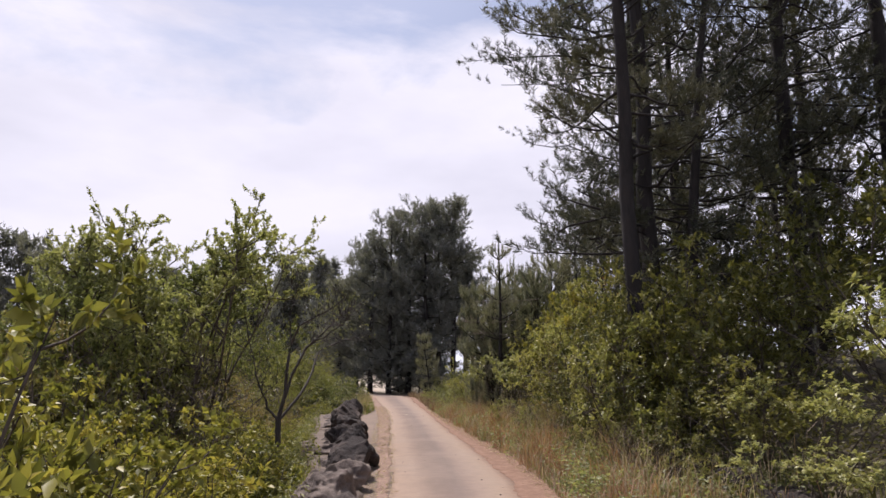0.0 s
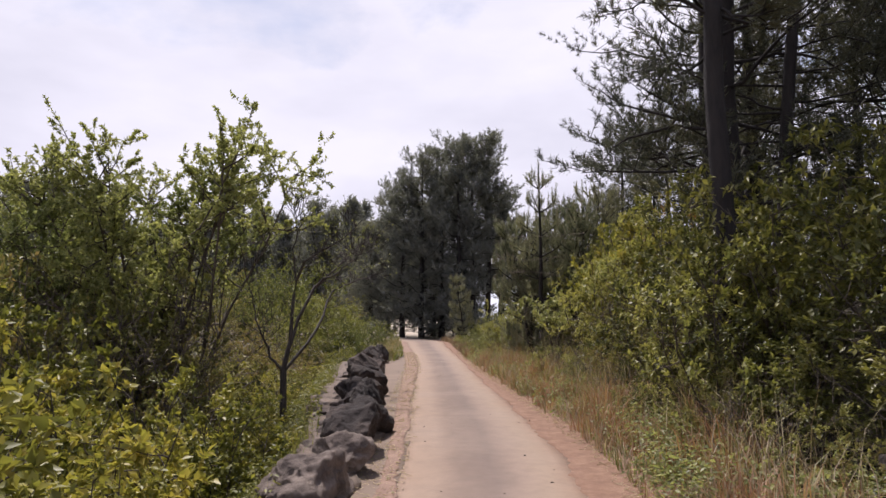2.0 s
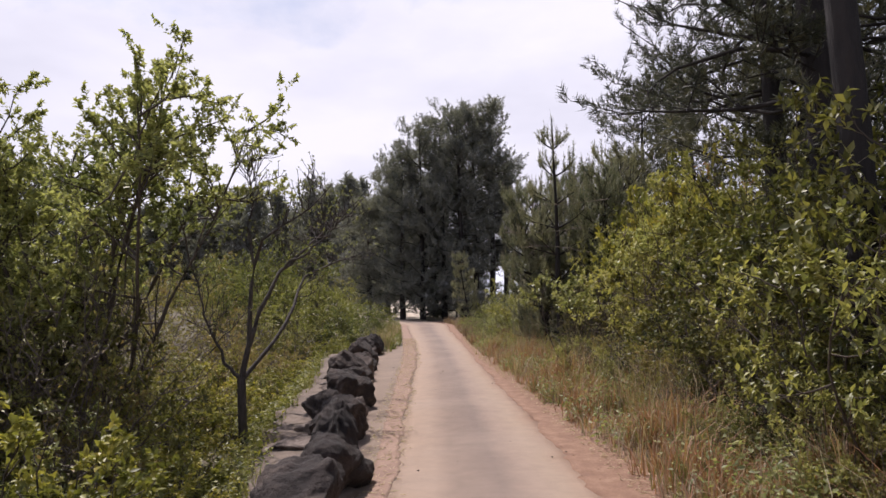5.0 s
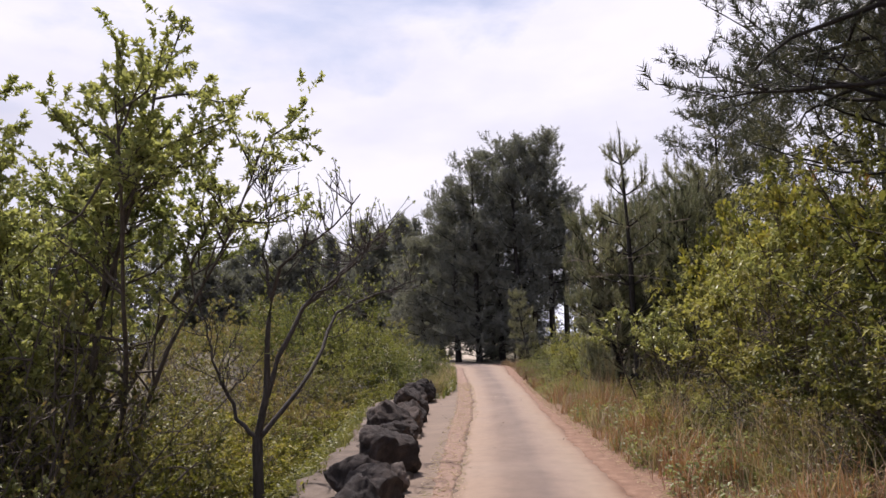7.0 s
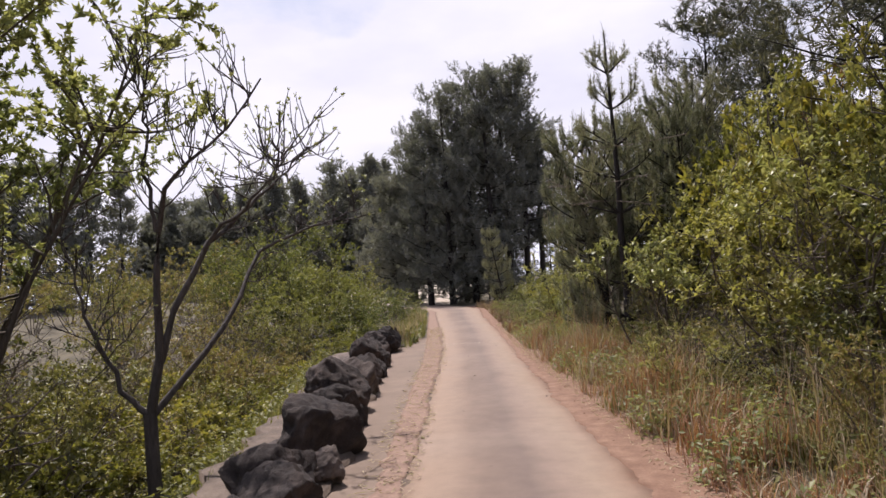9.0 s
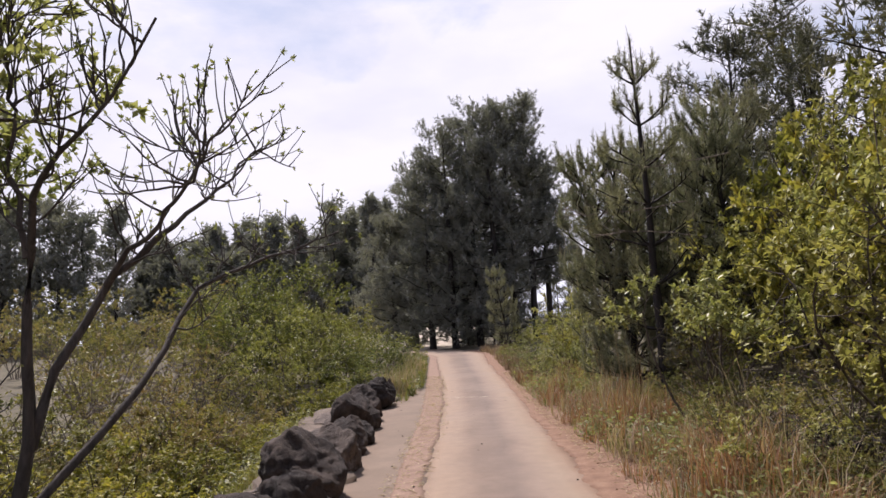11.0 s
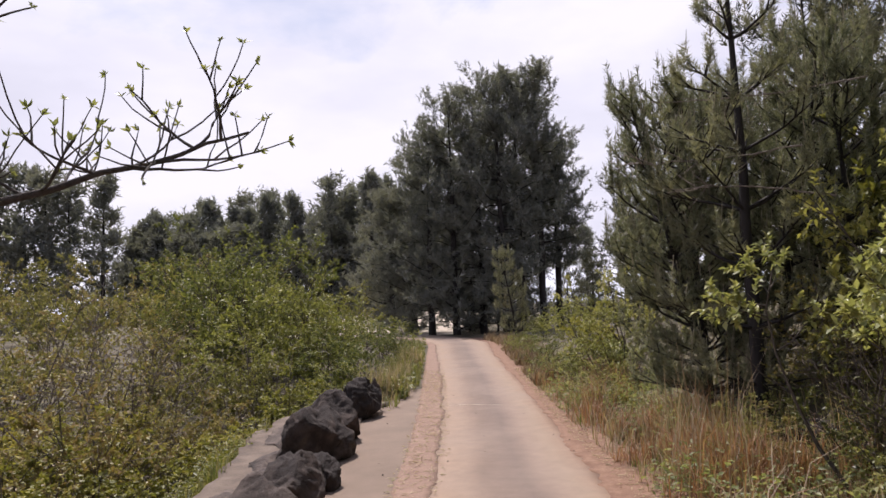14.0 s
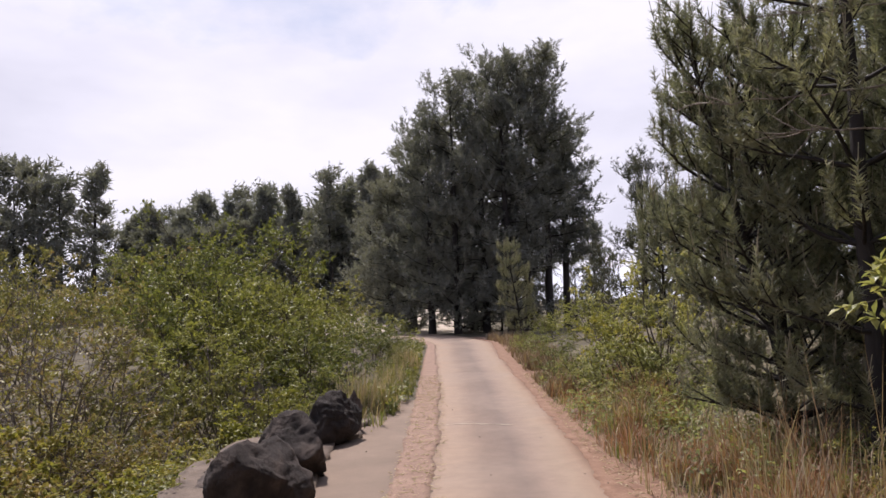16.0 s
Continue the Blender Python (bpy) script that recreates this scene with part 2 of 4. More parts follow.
M_RUSTGRASS = leaf_mat("rust_grass", [(0.1, (0.18, 0.08, 0.045)), (0.6, (0.34, 0.175, 0.10)), (1.0, (0.44, 0.30, 0.18))], 0.3, 0.6)
M_GREENGRASS = leaf_mat("green_grass", [(0.1, (0.06, 0.085, 0.022)), (0.6, (0.14, 0.16, 0.05)), (1.0, (0.30, 0.26, 0.11))], 0.35, 0.5)
# no air between: the ridge's haze is only this pale blue colour
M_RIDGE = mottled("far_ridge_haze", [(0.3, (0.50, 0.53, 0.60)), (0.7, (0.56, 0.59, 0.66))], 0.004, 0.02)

# ---------------------------------------------------------------- mesh helpers


def tri_mesh(name, v, f, smooth=False):
    v, f = np.asarray(v, np.float32), np.asarray(f, np.int32)
    me = bpy.data.meshes.new(name)
    me.vertices.add(len(v))
    me.vertices.foreach_set("co", v.ravel())
    me.loops.add(f.size)
    me.loops.foreach_set("vertex_index", f.ravel())
    me.polygons.add(len(f))
    me.polygons.foreach_set("loop_start", np.arange(0, f.size, f.shape[1], dtype=np.int32))
    if smooth:
        me.polygons.foreach_set("use_smooth", np.ones(len(f), dtype=bool))
    me.update(calc_edges=True)
    return me


def piece(name, me, mat, parent=None, label=""):
    me.materials.append(mat)
    ob = new(name, me)
    ob.parent = parent
    return tagged(ob, label)


def thing(name, label, category, group="", at=(0, 0, 0)):
    ob = new(name)
    ob.empty_display_size = 0.2
    ob.matrix_basis = pose(*at)
    return tagged(ob, label, category, group)


def unit(a):
    return a / np.maximum(np.linalg.norm(a, axis=-1, keepdims=True), 1e-9)


class Wood:
    """Tapered tubes along bent lines, gathered into one mesh."""

    def __init__(self):
        self.v, self.f, self.n = [], [], 0

    def tube(self, pts, rad, sides=6):
        pts, rad = np.asarray(pts, float), np.asarray(rad, float)
        tan = unit(np.gradient(pts, axis=0))
        ref = np.where(np.abs(tan[:, 2:3]) > 0.9, [[1.0, 0, 0]], [[0, 0, 1.0]])
        a = unit(np.cross(tan, ref))
        b = np.cross(tan, a)
        ang = np.arange(sides) * 2 * np.pi / sides
        ring = pts[:, None] + rad[:, None, None] * (np.cos(ang)[None, :, None] * a[:, None] + np.sin(ang)[None, :, None] * b[:, None])
        k = len(pts)
        i = np.arange(k - 1)[:, None] * sides + self.n
        j = np.arange(sides)[None]
        p, q = i + j, i + (j + 1) % sides
        self.f += [np.stack([p, q, q + sides], -1).reshape(-1, 3), np.stack([p, q + sides, p + sides], -1).reshape(-1, 3)]
        self.v.append(ring.reshape(-1, 3))
        self.n += k * sides

    def mesh(self, name):
        return tri_mesh(name, np.concatenate(self.v), np.concatenate(self.f), True)


def bent(rng, start, way, length, k=5, wander=0.25, lift=0.0):
    """A line of k+1 points that starts off along way, wanders and bends up (lift) or down."""
    pts, d, p = [np.array(start, float)], unit(np.array(way, float)), np.array(start, float)
    for _ in range(k):
        d = unit(d + rng.normal(0, wander, 3) * 0.6 + np.array([0, 0, lift]))
        p = p + d * length / k
        pts.append(p)
    return np.array(pts)


def along(pts, s):
    x = s * (len(pts) - 1)
    i = min(int(x), len(pts) - 2)
    return pts[i] + (pts[i + 1] - pts[i]) * (x - i), unit(pts[i + 1] - pts[i])


def kites(p, d, nrm, ln, wd, full=False):
    """Leaves from their foot, way, upper side, length and width: folded kites, with a midrib when full."""
    n = len(p)
    side = unit(np.cross(d, nrm))
    up = np.cross(side, d)
    ln, wd = ln[:, None], wd[:, None]
    mid = p + d * ln * 0.45
    l, r = mid + side * wd / 2 + up * wd * 0.18, mid - side * wd / 2 + up * wd * 0.18
    tip = p + d * ln - up * ln * 0.08
    i = np.arange(n)[:, None]
    if full:
        v = np.stack([p, l, tip, r, mid], 1).reshape(-1, 3)
        f = (i[:, :, None] * 5 + np.array([[[0, 4, 1], [1, 4, 2], [2, 4, 3], [3, 4, 0]]])).reshape(-1, 3)
    else:
        v = np.stack([p, l, tip, r], 1).reshape(-1, 3)
        f = (i[:, :, None] * 4 + np.array([[[0, 2, 1], [0, 3, 2]]])).reshape(-1, 3)
    return v, f


def leaf_cloud(rng, twigs, per, size, full=False, pinnate=False, upright=0.6):
    """Leaves along the outer part of the twigs; pinnate: feathered leaves of paired leaflets."""
    P, D = [], []
    for t in twigs:
        for s in np.clip(1 - np.abs(rng.normal(0, 0.34, per)), 0, 1):
            q, d = along(t, s)
            P.append(q), D.append(d)
    P, D = np.array(P), np.array(D)
    n = len(P)
    D = unit(D * 0.5 + unit(rng.normal(size=(n, 3))) * 0.9 + np.array([0, 0, 0.05]))
    nrm = unit(rng.normal(size=(n, 3)) * (1 - upright) + np.array([0, 0, upright]))
    ln = size * rng.uniform(0.6, 1.3, n)
    if not pinnate:
        return kites(P, D, nrm, ln, ln * rng.uniform(0.42, 0.62, n), full)
    D = unit(D * np.array([1, 1, 0.5]) + np.array([0, 0, 0.12]))
    side = unit(np.cross(D, nrm))
    pp, dd, nn, ll = [], [], [], []
    for k in range(5):
        s = 0.25 + 0.17 * k
        foot = P + D * (ln * 3.2 * s)[:, None] - np.array([0, 0, 1]) * (ln * 0.9 * s * s)[:, None]
        for sg in (1, -1):
            pp.append(foot), dd.append(unit(D * 0.55 + sg * side)), nn.append(nrm), ll.append(ln * (1.05 - 0.1 * k))
    pp.append(foot), dd.append(D), nn.append(nrm), ll.append(ln)
    pp, dd, nn, ll = (np.concatenate(a) for a in (pp, dd, nn, ll))
    dd = unit(dd + np.array([0, 0, -0.12]))
    return kites(pp, dd, nn, ll, ll * 0.40, full)


def grow_shrub(rng, h, r, stems, kids, grand, thick=0.02, arch=0.0, woody=0.4):
    """Stems from one root, forking twice. Returns the wood and the twigs."""
    wood, twigs = Wood(), []
    for k in range(stems):
        az = 2 * np.pi * (k + rng.uniform(-0.4, 0.4)) / stems
        out = rng.uniform(0.1, 1.0)
        way = np.array([np.cos(az) * out * r / h * 1.1, np.sin(az) * out * r / h * 1.1, 1.0])
        stem = bent(rng, (np.cos(az) * 0.08, np.sin(az) * 0.08, -0.15), way, h * rng.uniform(0.7, 1.08) + 0.15, 6, 0.22, arch)
        wood.tube(stem, np.linspace(thick, thick * 0.25, 7), 4)
        for _ in range(kids):
            s = rng.uniform(0.22, 0.97)
            q, d = along(stem, s)
            side = unit(rng.normal(size=3) * np.array([1, 1, 0.45]) + np.array([np.cos(az), np.sin(az), 0]) * 0.35)
            b = bent(rng, q, d * 0.5 + side, h * rng.uniform(0.22, 0.42) * (1.15 - 0.5 * s), 4, 0.3, 0.05)
            wood.tube(b, np.linspace(thick * 0.42, thick * 0.15, 5), 3)
            twigs.append(b[2:])
            for _ in range(grand):
                q2, d2 = along(b, rng.uniform(0.25, 1.0))
                c = bent(rng, q2, d2 * 0.6 + unit(rng.normal(size=3)) + np.array([0, 0, 0.2]), h * rng.uniform(0.07, 0.15), 3, 0.3, 0.04)
                if rng.random() < woody:
                    wood.tube(c[::3] if woody < 0.5 else c, np.linspace(thick * 0.2, thick * 0.09, 2 if woody < 0.5 else 4), 3)
                twigs.append(c)
    return wood, twigs


def shrub(seed, name, label, category, group, at, h, r, mat, bark=None, stems=8, kids=8, grand=4, per=10, size=0.06,
          full=False, pinnate=False, thick=0.02, upright=0.6, part_label="", woody=0.4, leaf_from=0.0):
    rng = np.random.default_rng(seed)
    ob = thing(name, label, category, group, at)
    wood, twigs = grow_shrub(rng, h, r, stems, kids, grand, thick, 0.0, woody)
    piece("branchwork", wood.mesh("branchwork"), bark or M_BARK_SHRUB, ob)
    twigs = [t for t in twigs if t[-1][2] > leaf_from * h]
    if per:
        piece("crown", tri_mesh("crown", *leaf_cloud(rng, twigs, per, size, full, pinnate, upright)), mat, ob, part_label)
    return ob


def brushes(rng, p, d, shoot, m, ln, wd, spread=0.8):
    """Bottlebrush shoots: from each foot p along d, m needles standing out forwards all round the shoot."""
    n = len(p)
    P, D = np.repeat(p, m, 0), np.repeat(d, m, 0)
    s = rng.uniform(0.0, 1.0, (n * m, 1)) ** 0.8
    rad = unit(np.cross(D, rng.normal(size=(n * m, 3))))
    way = unit(D * rng.uniform(0.45, 1.0, (n * m, 1)) + rad * spread)
    L = ln * rng.uniform(0.7, 1.15, (n * m, 1)) * (1.1 - 0.35 * s)
    foot = P + D * shoot * s
    side = unit(np.cross(way, rng.normal(size=(n * m, 3)))) * wd / 2
    v = np.stack([foot + side, foot - side, foot + way * L], 1).reshape(-1, 3)
    return v, np.arange(n * m * 3).reshape(-1, 3)


def pine(seed, name, label, group, at, h, crown_from, reach, mat, trunk_r=0.16, whorls=16, arms=5, subs=6, needles=24, ln=0.12, wd=0.012,
         lean=(0, 0), top=0.25, rise=0.25, wander=0.2, shoot=0.24, shoots=3, droop=0.0, forks=(), woody=0.5, open_side=0.0, split=False, fan_from=0.35):
    """A pine: tapered trunk, limbs that sag and lift again at their ends, twigs in flat fans, upturned bottlebrush shoots."""
    rng = np.random.default_rng(seed)
    ob = thing(name, label, "pine tree", group, at)
    k = 12
    z = np.linspace(-0.3, h, k)
    trunk = np.stack([lean[0] * np.clip(z / h, 0, 1) ** 1.3 + rng.normal(0, 0.014 * h / 10, k), lean[1] * np.clip(z / h, 0, 1) ** 1.3 + rng.normal(0, 0.014 * h / 10, k), z], 1)
    wood, limbs = Wood(), Wood()
    wood.tube(trunk, trunk_r * np.interp(z / h, [-0.1, 0, 0.05, 0.5, 1], [1.35, 1.15, 1.0, 0.72, 0.10]), 9)
    P, D = [], []
    for a, b, r0 in forks:
        q, _ = along(trunk, a)
        line = bent(rng, q, b, h * (1 - a) * 0.95, 6, 0.1, 0.04)
        wood.tube(line, np.linspace(trunk_r * r0, trunk_r * 0.12, 7), 7)
    for w in range(whorls):
        f = w / max(whorls - 1, 1)
        zf = crown_from + (0.985 - crown_from) * f
        shape = np.interp(f, [0, 0.15, 0.45, 0.8, 1.0], [0.75, 1.0, 0.92, (0.92 + 2 * top) / 3, top])
        for a in range(arms):
            az = radians(255) + rng.uniform(open_side, 2 * np.pi - open_side)
            q, _ = along(trunk, min(zf + rng.uniform(-0.03, 0.03), 0.99))
            length = reach * shape * rng.uniform(0.45, 1.2)
            up = rise + 0.6 * f * f - droop * (1 - f) + rng.normal(0, 0.12)
            limb = bent(rng, q, (np.cos(az), np.sin(az), up), length, 7, wander, 0.05)
            r0 = max(trunk_r * 0.22 * (1 - 0.6 * f), 0.012)
            if split:
                main, limbs = limbs, Wood()
            if woody:
                limbs.tube(limb, np.linspace(r0, 0.008, 8), 5)
            else:
                limbs.tube(limb[::7], [r0, 0.01], 3)
            for s in range(subs):
                t = rng.uniform(fan_from, 1.0) ** 0.75 if s else 1.0
                q2, d2 = along(limb, t)
                sl = min(length * rng.uniform(0.12, 0.30) + 0.10, 0.9)
                way = unit(rng.normal(size=3) * np.array([1, 1, 0.22]))
                twig = bent(rng, q2, d2 * 0.7 + way * (0.9 if s else 0.2), sl, 3, 0.25, 0.16)
                if rng.random() < woody:
                    limbs.tube(twig[::3], [0.011, 0.006], 3)
                for u in np.linspace(0.35, 1.0, shoots):
                    a1, b1 = along(twig, u)
                    P.append(a1), D.append(unit(b1 * 0.7 + rng.normal(0, 0.35, 3) + np.array([0, 0, 0.55])))
            if split:
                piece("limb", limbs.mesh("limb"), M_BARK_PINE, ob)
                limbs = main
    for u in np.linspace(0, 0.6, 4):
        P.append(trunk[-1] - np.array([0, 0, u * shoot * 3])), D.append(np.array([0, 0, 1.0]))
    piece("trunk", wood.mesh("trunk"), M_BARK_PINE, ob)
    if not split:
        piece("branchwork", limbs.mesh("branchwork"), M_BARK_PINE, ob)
    piece("crown", tri_mesh("crown", *brushes(rng, np.array(P), np.array(D), shoot, needles, ln, wd)), mat, ob)
    return ob


def young_pine(seed, at, h, reach, lean=(0, 0), gap=0.55, arms=5, fill=1.0, top_reach=0.3, label="", needles=36, straight=False):
    """A young pine: whorls of limbs that sweep upwards, every end an upright brush with a thin pale candle on it."""
    rng = np.random.default_rng(seed)
    ob = thing("young_pine", label, "pine tree", "young pines by the lane", at)
    z = np.linspace(-0.2, h, 9)
    bend = np.clip(z / h, 0, 1) ** 1.2
    trunk = np.stack([lean[0] * bend, lean[1] * bend, z], 1) + rng.normal(0, 0.01, (9, 3))
    stem, limbs, candles = Wood(), Wood(), Wood()
    stem.tube(trunk, np.linspace(0.016 * h, 0.012, 9), 8)
    P, D = [], []

    def tip(q, d, n=2, size=1.0):
        for i in range(n):
            P.append(q - d * 0.17 * i), D.append(d)
        c = q + d * 0.2
        for _ in range(rng.integers(0, 3)):
            e = c + np.array([*rng.normal(0, 0.025, 2), 0.13 * size * rng.uniform(0.6, 1.7)])
            candles.tube([c - d * 0.06, e], [0.006, 0.003], 4)

    zw = h - (0.8 if straight else 0.62)
    tip(trunk[-1] - [0, 0, 0.2], np.array([0, 0, 1.0]), 5, 1.6)
    k = 0
    while zw > 0.3:
        f = 1 - zw / h
        length = reach * min(1.0, top_reach + 1.25 * f) * (0.85 if zw < 0.25 * h else 1.0)
        base, _ = along(trunk, (zw + 0.2) / (h + 0.2))
        turn = rng.uniform(0, 6.28)
        for a in range(arms):
            az = turn + 6.283 * (a + rng.uniform(-0.2, 0.2)) / arms
            rise = np.interp(f, [0, 0.4, 1], [0.6, 0.36, 0.12] if straight else [0.95, 0.5, 0.1])
            ll = length * rng.uniform(0.75, 1.15)
            limb = bent(rng, base, (np.cos(az), np.sin(az), rise), ll, 6, 0.12, 0.06 if straight else 0.04)
            limbs.tube(limb, np.linspace(0.022, 0.008, 7), 4)
            d = unit(limb[-1] - limb[-2] + np.array([0, 0, 0.55]))
            tip(limb[-1], d)
            for t in np.linspace(0.5, 0.92, int(2 + ll * 3)):
                q, dd = along(limb, t)
                P.append(q), D.append(unit(dd + np.array([0, 0, 0.25])))
            for _ in range(int(round(ll * 5 * fill))):
                q, dd = along(limb, rng.uniform(0.35, 0.95))
                side = unit(np.cross(dd, [0, 0, 1.0])) * rng.choice([-1, 1])
                sp = bent(rng, q, dd * 0.7 + side * 0.8 + np.array([0, 0, 0.2]), rng.uniform(0.18, 0.5) * min(1, ll + 0.2), 4, 0.12, 0.10)
                limbs.tube(sp, np.linspace(0.011, 0.006, 5), 4)
                P.append(sp[1]), D.append(unit(sp[2] - sp[1]))
                P.append(sp[2]), D.append(unit(sp[3] - sp[2]))
                tip(sp[-1], unit(sp[-1] - sp[-2] + np.array([0, 0, 0.6])), 2)
        zw -= gap * rng.uniform(0.85, 1.15) * (1 if k < 2 else 0.85)
        k += 1
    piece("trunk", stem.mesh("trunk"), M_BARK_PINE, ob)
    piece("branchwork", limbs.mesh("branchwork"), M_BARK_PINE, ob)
    piece("crown", tri_mesh("crown", *brushes(rng, np.array(P), np.array(D), 0.24, needles, 0.105, 0.0105, 0.85)), M_NEEDLE_YOUNG, ob)
    tagged(piece("new_growth", candles.mesh("new_growth"), M_CANDLE, ob), "thin pale upright candles", kind="stuff")
    return ob


def again(ob, x, y, z, turn, scale=1.0, tall=1.0, lean=0.0):
    return copy_thing(ob, pose(x, y, z, lean, 0, turn) @ Matrix.Diagonal((scale, scale, scale * tall, 1)))


# ---------------------------------------------------------------- plan of the road
LEFT_Y, LEFT_X = (-40, 0, 8.8, 11, 16, 21.5, 24.4, 30.5, 40, 47, 52, 56, 60, 66, 74), (-0.9, -0.75, -0.76, -0.86, -1.25, -1.65, -1.83, -2.45, -3.65, -4.5, -6.0, -8.2, -11.5, -17, -26)
RIGHT_Y, RIGHT_X = (-40, 0, 8.8, 11, 16, 21.5, 24.4, 30.5, 40, 47, 52, 56, 60, 66, 74), (1.2, 1.05, 1.02, 1.02, 0.60, 0.07, -0.18, -0.67, -1.55, -2.0, -3.2, -5.2, -7.0, -9.0, -13)


def smooth_line(ys, xs):
    grid = np.arange(-45, 80, 0.25)
    v = np.interp(grid, ys, xs)
    kern = np.hanning(17)
    v = np.convolve(np.pad(v, 8, "edge"), kern / kern.sum(), "valid")
    return lambda y: np.interp(y, grid, v)


road_left, road_right = smooth_line(LEFT_Y, LEFT_X), smooth_line(RIGHT_Y, RIGHT_X)
verge_right = smooth_line((-40, 8.8, 11, 16, 21.5, 24.4, 30.5, 47, 52, 74), (1.6, 1.5, 1.5, 1.02, 0.42, 0.1, -0.42, -1.75, -2.9, -12.6))
rock_line = smooth_line((-40, 6, 8.7, 10.5, 13.2, 15.2, 16.7, 18.9, 21.3, 23.5, 24.9, 27, 30.5, 47, 52, 74), (-0.9, -0.75, -0.9, -1.0, -1.3, -1.66, -1.78, -2.12, -2.45, -2.72, -2.88, -3.0, -3.0, -5.0, -6.4, -27))
ledge_line = smooth_line((-40, 6, 8, 11.5, 15.6, 17.7, 20.8, 24.3, 26.5, 27.5, 30, 47, 52, 74), (-1.6, -1.5, -1.65, -2.0, -2.95, -3.2, -3.65, -4.3, -4.65, -3.8, -3.3, -5.4, -6.8, -28))


def ground_height(x, y):
    """Level with the road; falls off behind the ledge to the left, a bank rises on the right."""
    x, y = np.asarray(x, float), np.asarray(y, float)
    s = x - verge_right(y)
    q = ledge_line(y) - x
    bank = 0.10 * np.clip(s - 0.15, 0, 1.5) + 0.34 * np.clip((s - 1.75) / 0.2, 0, 1) + 0.30 * np.clip(s - 1.95, 0, 4.0) + 0.08 * np.clip(s - 6, 0, 18)
    bank *= np.interp(y, [-20, 30, 46, 60], [1, 1, 0.35, 0.0])
    drop = -0.9 * np.clip(q - 0.02, 0, 1.0) - 0.04 * np.clip(q - 1.0, 0, 12)
    drop *= np.interp(y, [-20, 27, 34, 46], [1, 1, 0.5, 0.12])
    rough = 0.06 * np.sin(1.7 * x + 0.6 * y) * np.sin(1.1 * y - 0.4 * x) + 0.03 * np.sin(4.1 * x + 1.3) * np.sin(3.7 * y)
    off = np.clip(np.maximum(s - 0.1, q), 0, 1)
    t = np.clip((y - 58) / 32, 0, 1)
    rise = 1.45 * t * t * (3 - 2 * t)
    return -0.03 + bank + drop + rough * off + rise


def sheet(xs, ys, fn):
    X, Y = np.meshgrid(xs, ys)
    v = np.stack([X, Y, fn(X, Y)], -1).reshape(-1, 3)
    nx = len(xs)
    i = (np.arange(len(ys) - 1)[:, None] * nx + np.arange(nx - 1)[None]).reshape(-1, 1)
    return v, i + np.array([[0, 1, nx + 1, nx]])


far_x = np.concatenate([-np.geomspace(2500, 14, 26), np.arange(-13.5, 13.6, 0.3), np.geomspace(14, 2500, 26)])
far_y = np.concatenate([-np.geomspace(2500, 8, 20), np.arange(-7.5, 62, 0.35), np.geomspace(62.5, 2500, 30)])
tagged(piece("ground", tri_mesh("ground", *sheet(far_x, far_y, ground_height), True), M_GROUND),
       "dark leaf-littered soil of the banks and fields", "ground", kind="structure")


def ribbon(name, edge_a, edge_b, y0, y1, z, mat, label, category, across=6, step=0.35, ragged=0.0, crown=0.0, seed=1, depth=0.12):
    """A strip of paving or soil between two lines of the plan, with a crowned top and sides going down into the ground."""
    rng = np.random.default_rng(seed)
    ys = np.arange(y0, y1 + 1e-6, step)
    a = edge_a(ys) + rng.normal(0, ragged, len(ys))
    b = edge_b(ys) + rng.normal(0, ragged, len(ys))
    u = np.linspace(0, 1, across + 1)
    x = a[:, None] + (b - a)[:, None] * u[None]
    zz = z + crown * (1 - (2 * u[None] - 1) ** 2) + rng.normal(0, 0.0015, x.shape)
    x = np.concatenate([x[:, :1], x, x[:, -1:]], 1)
    zz = np.concatenate([zz[:, :1] - depth, zz, zz[:, -1:] - depth], 1)
    uu = np.concatenate([[0], u, [1]])
    Y = np.repeat(ys[:, None], x.shape[1], 1)
    v = np.stack([x, Y, zz], -1).reshape(-1, 3)
    nx = x.shape[1]
    i = (np.arange(len(ys) - 1)[:, None] * nx + np.arange(nx - 1)[None]).reshape(-1, 1)
    f = i + np.array([[0, 1, nx + 1, nx]])
    me = tri_mesh(name, v, f)
    lay = me.uv_layers.new(name="UVMap")
    uvs = np.stack([np.repeat(uu[None], len(ys), 0).ravel(), (Y / 2).ravel()], -1)
    lay.data.foreach_set("uv", uvs[f.ravel()].astype(np.float32).ravel())
    return tagged(piece(name, me, mat), label, category, kind="structure")


ribbon("road", road_left, road_right, -40, 58, 0.0, M_ROAD, "narrow dusty pale concrete lane with worn wheel tracks", "road", 10, crown=0.012, ragged=0.008, step=0.2)
ribbon("soil_verge", lambda y: road_right(y) - 0.07 + 0.05 * np.sin(y * 1.9) * np.sin(y * 0.7), lambda y: verge_right(y) + 0.3, -40, 52, 0.006, M_RED, "strip of reddish gravelly soil beside the lane", "verge", 6, ragged=0.022, seed=2, step=0.1, depth=0.03)
ribbon("dirt_strip", lambda y: road_left(y) - np.interp(y, [8, 12, 24, 31, 45], [0.1, 0.18, 0.36, 0.42, 0.3]), lambda y: road_left(y) + 0.03 + 0.04 * np.sin(y * 2.3) * np.sin(y * 0.9), -40, 50, 0.0055, M_DIRT,
       "dirt strip strewn with straw along the lane", "verge", 5, ragged=0.014, seed=3, step=0.1, depth=0.006)
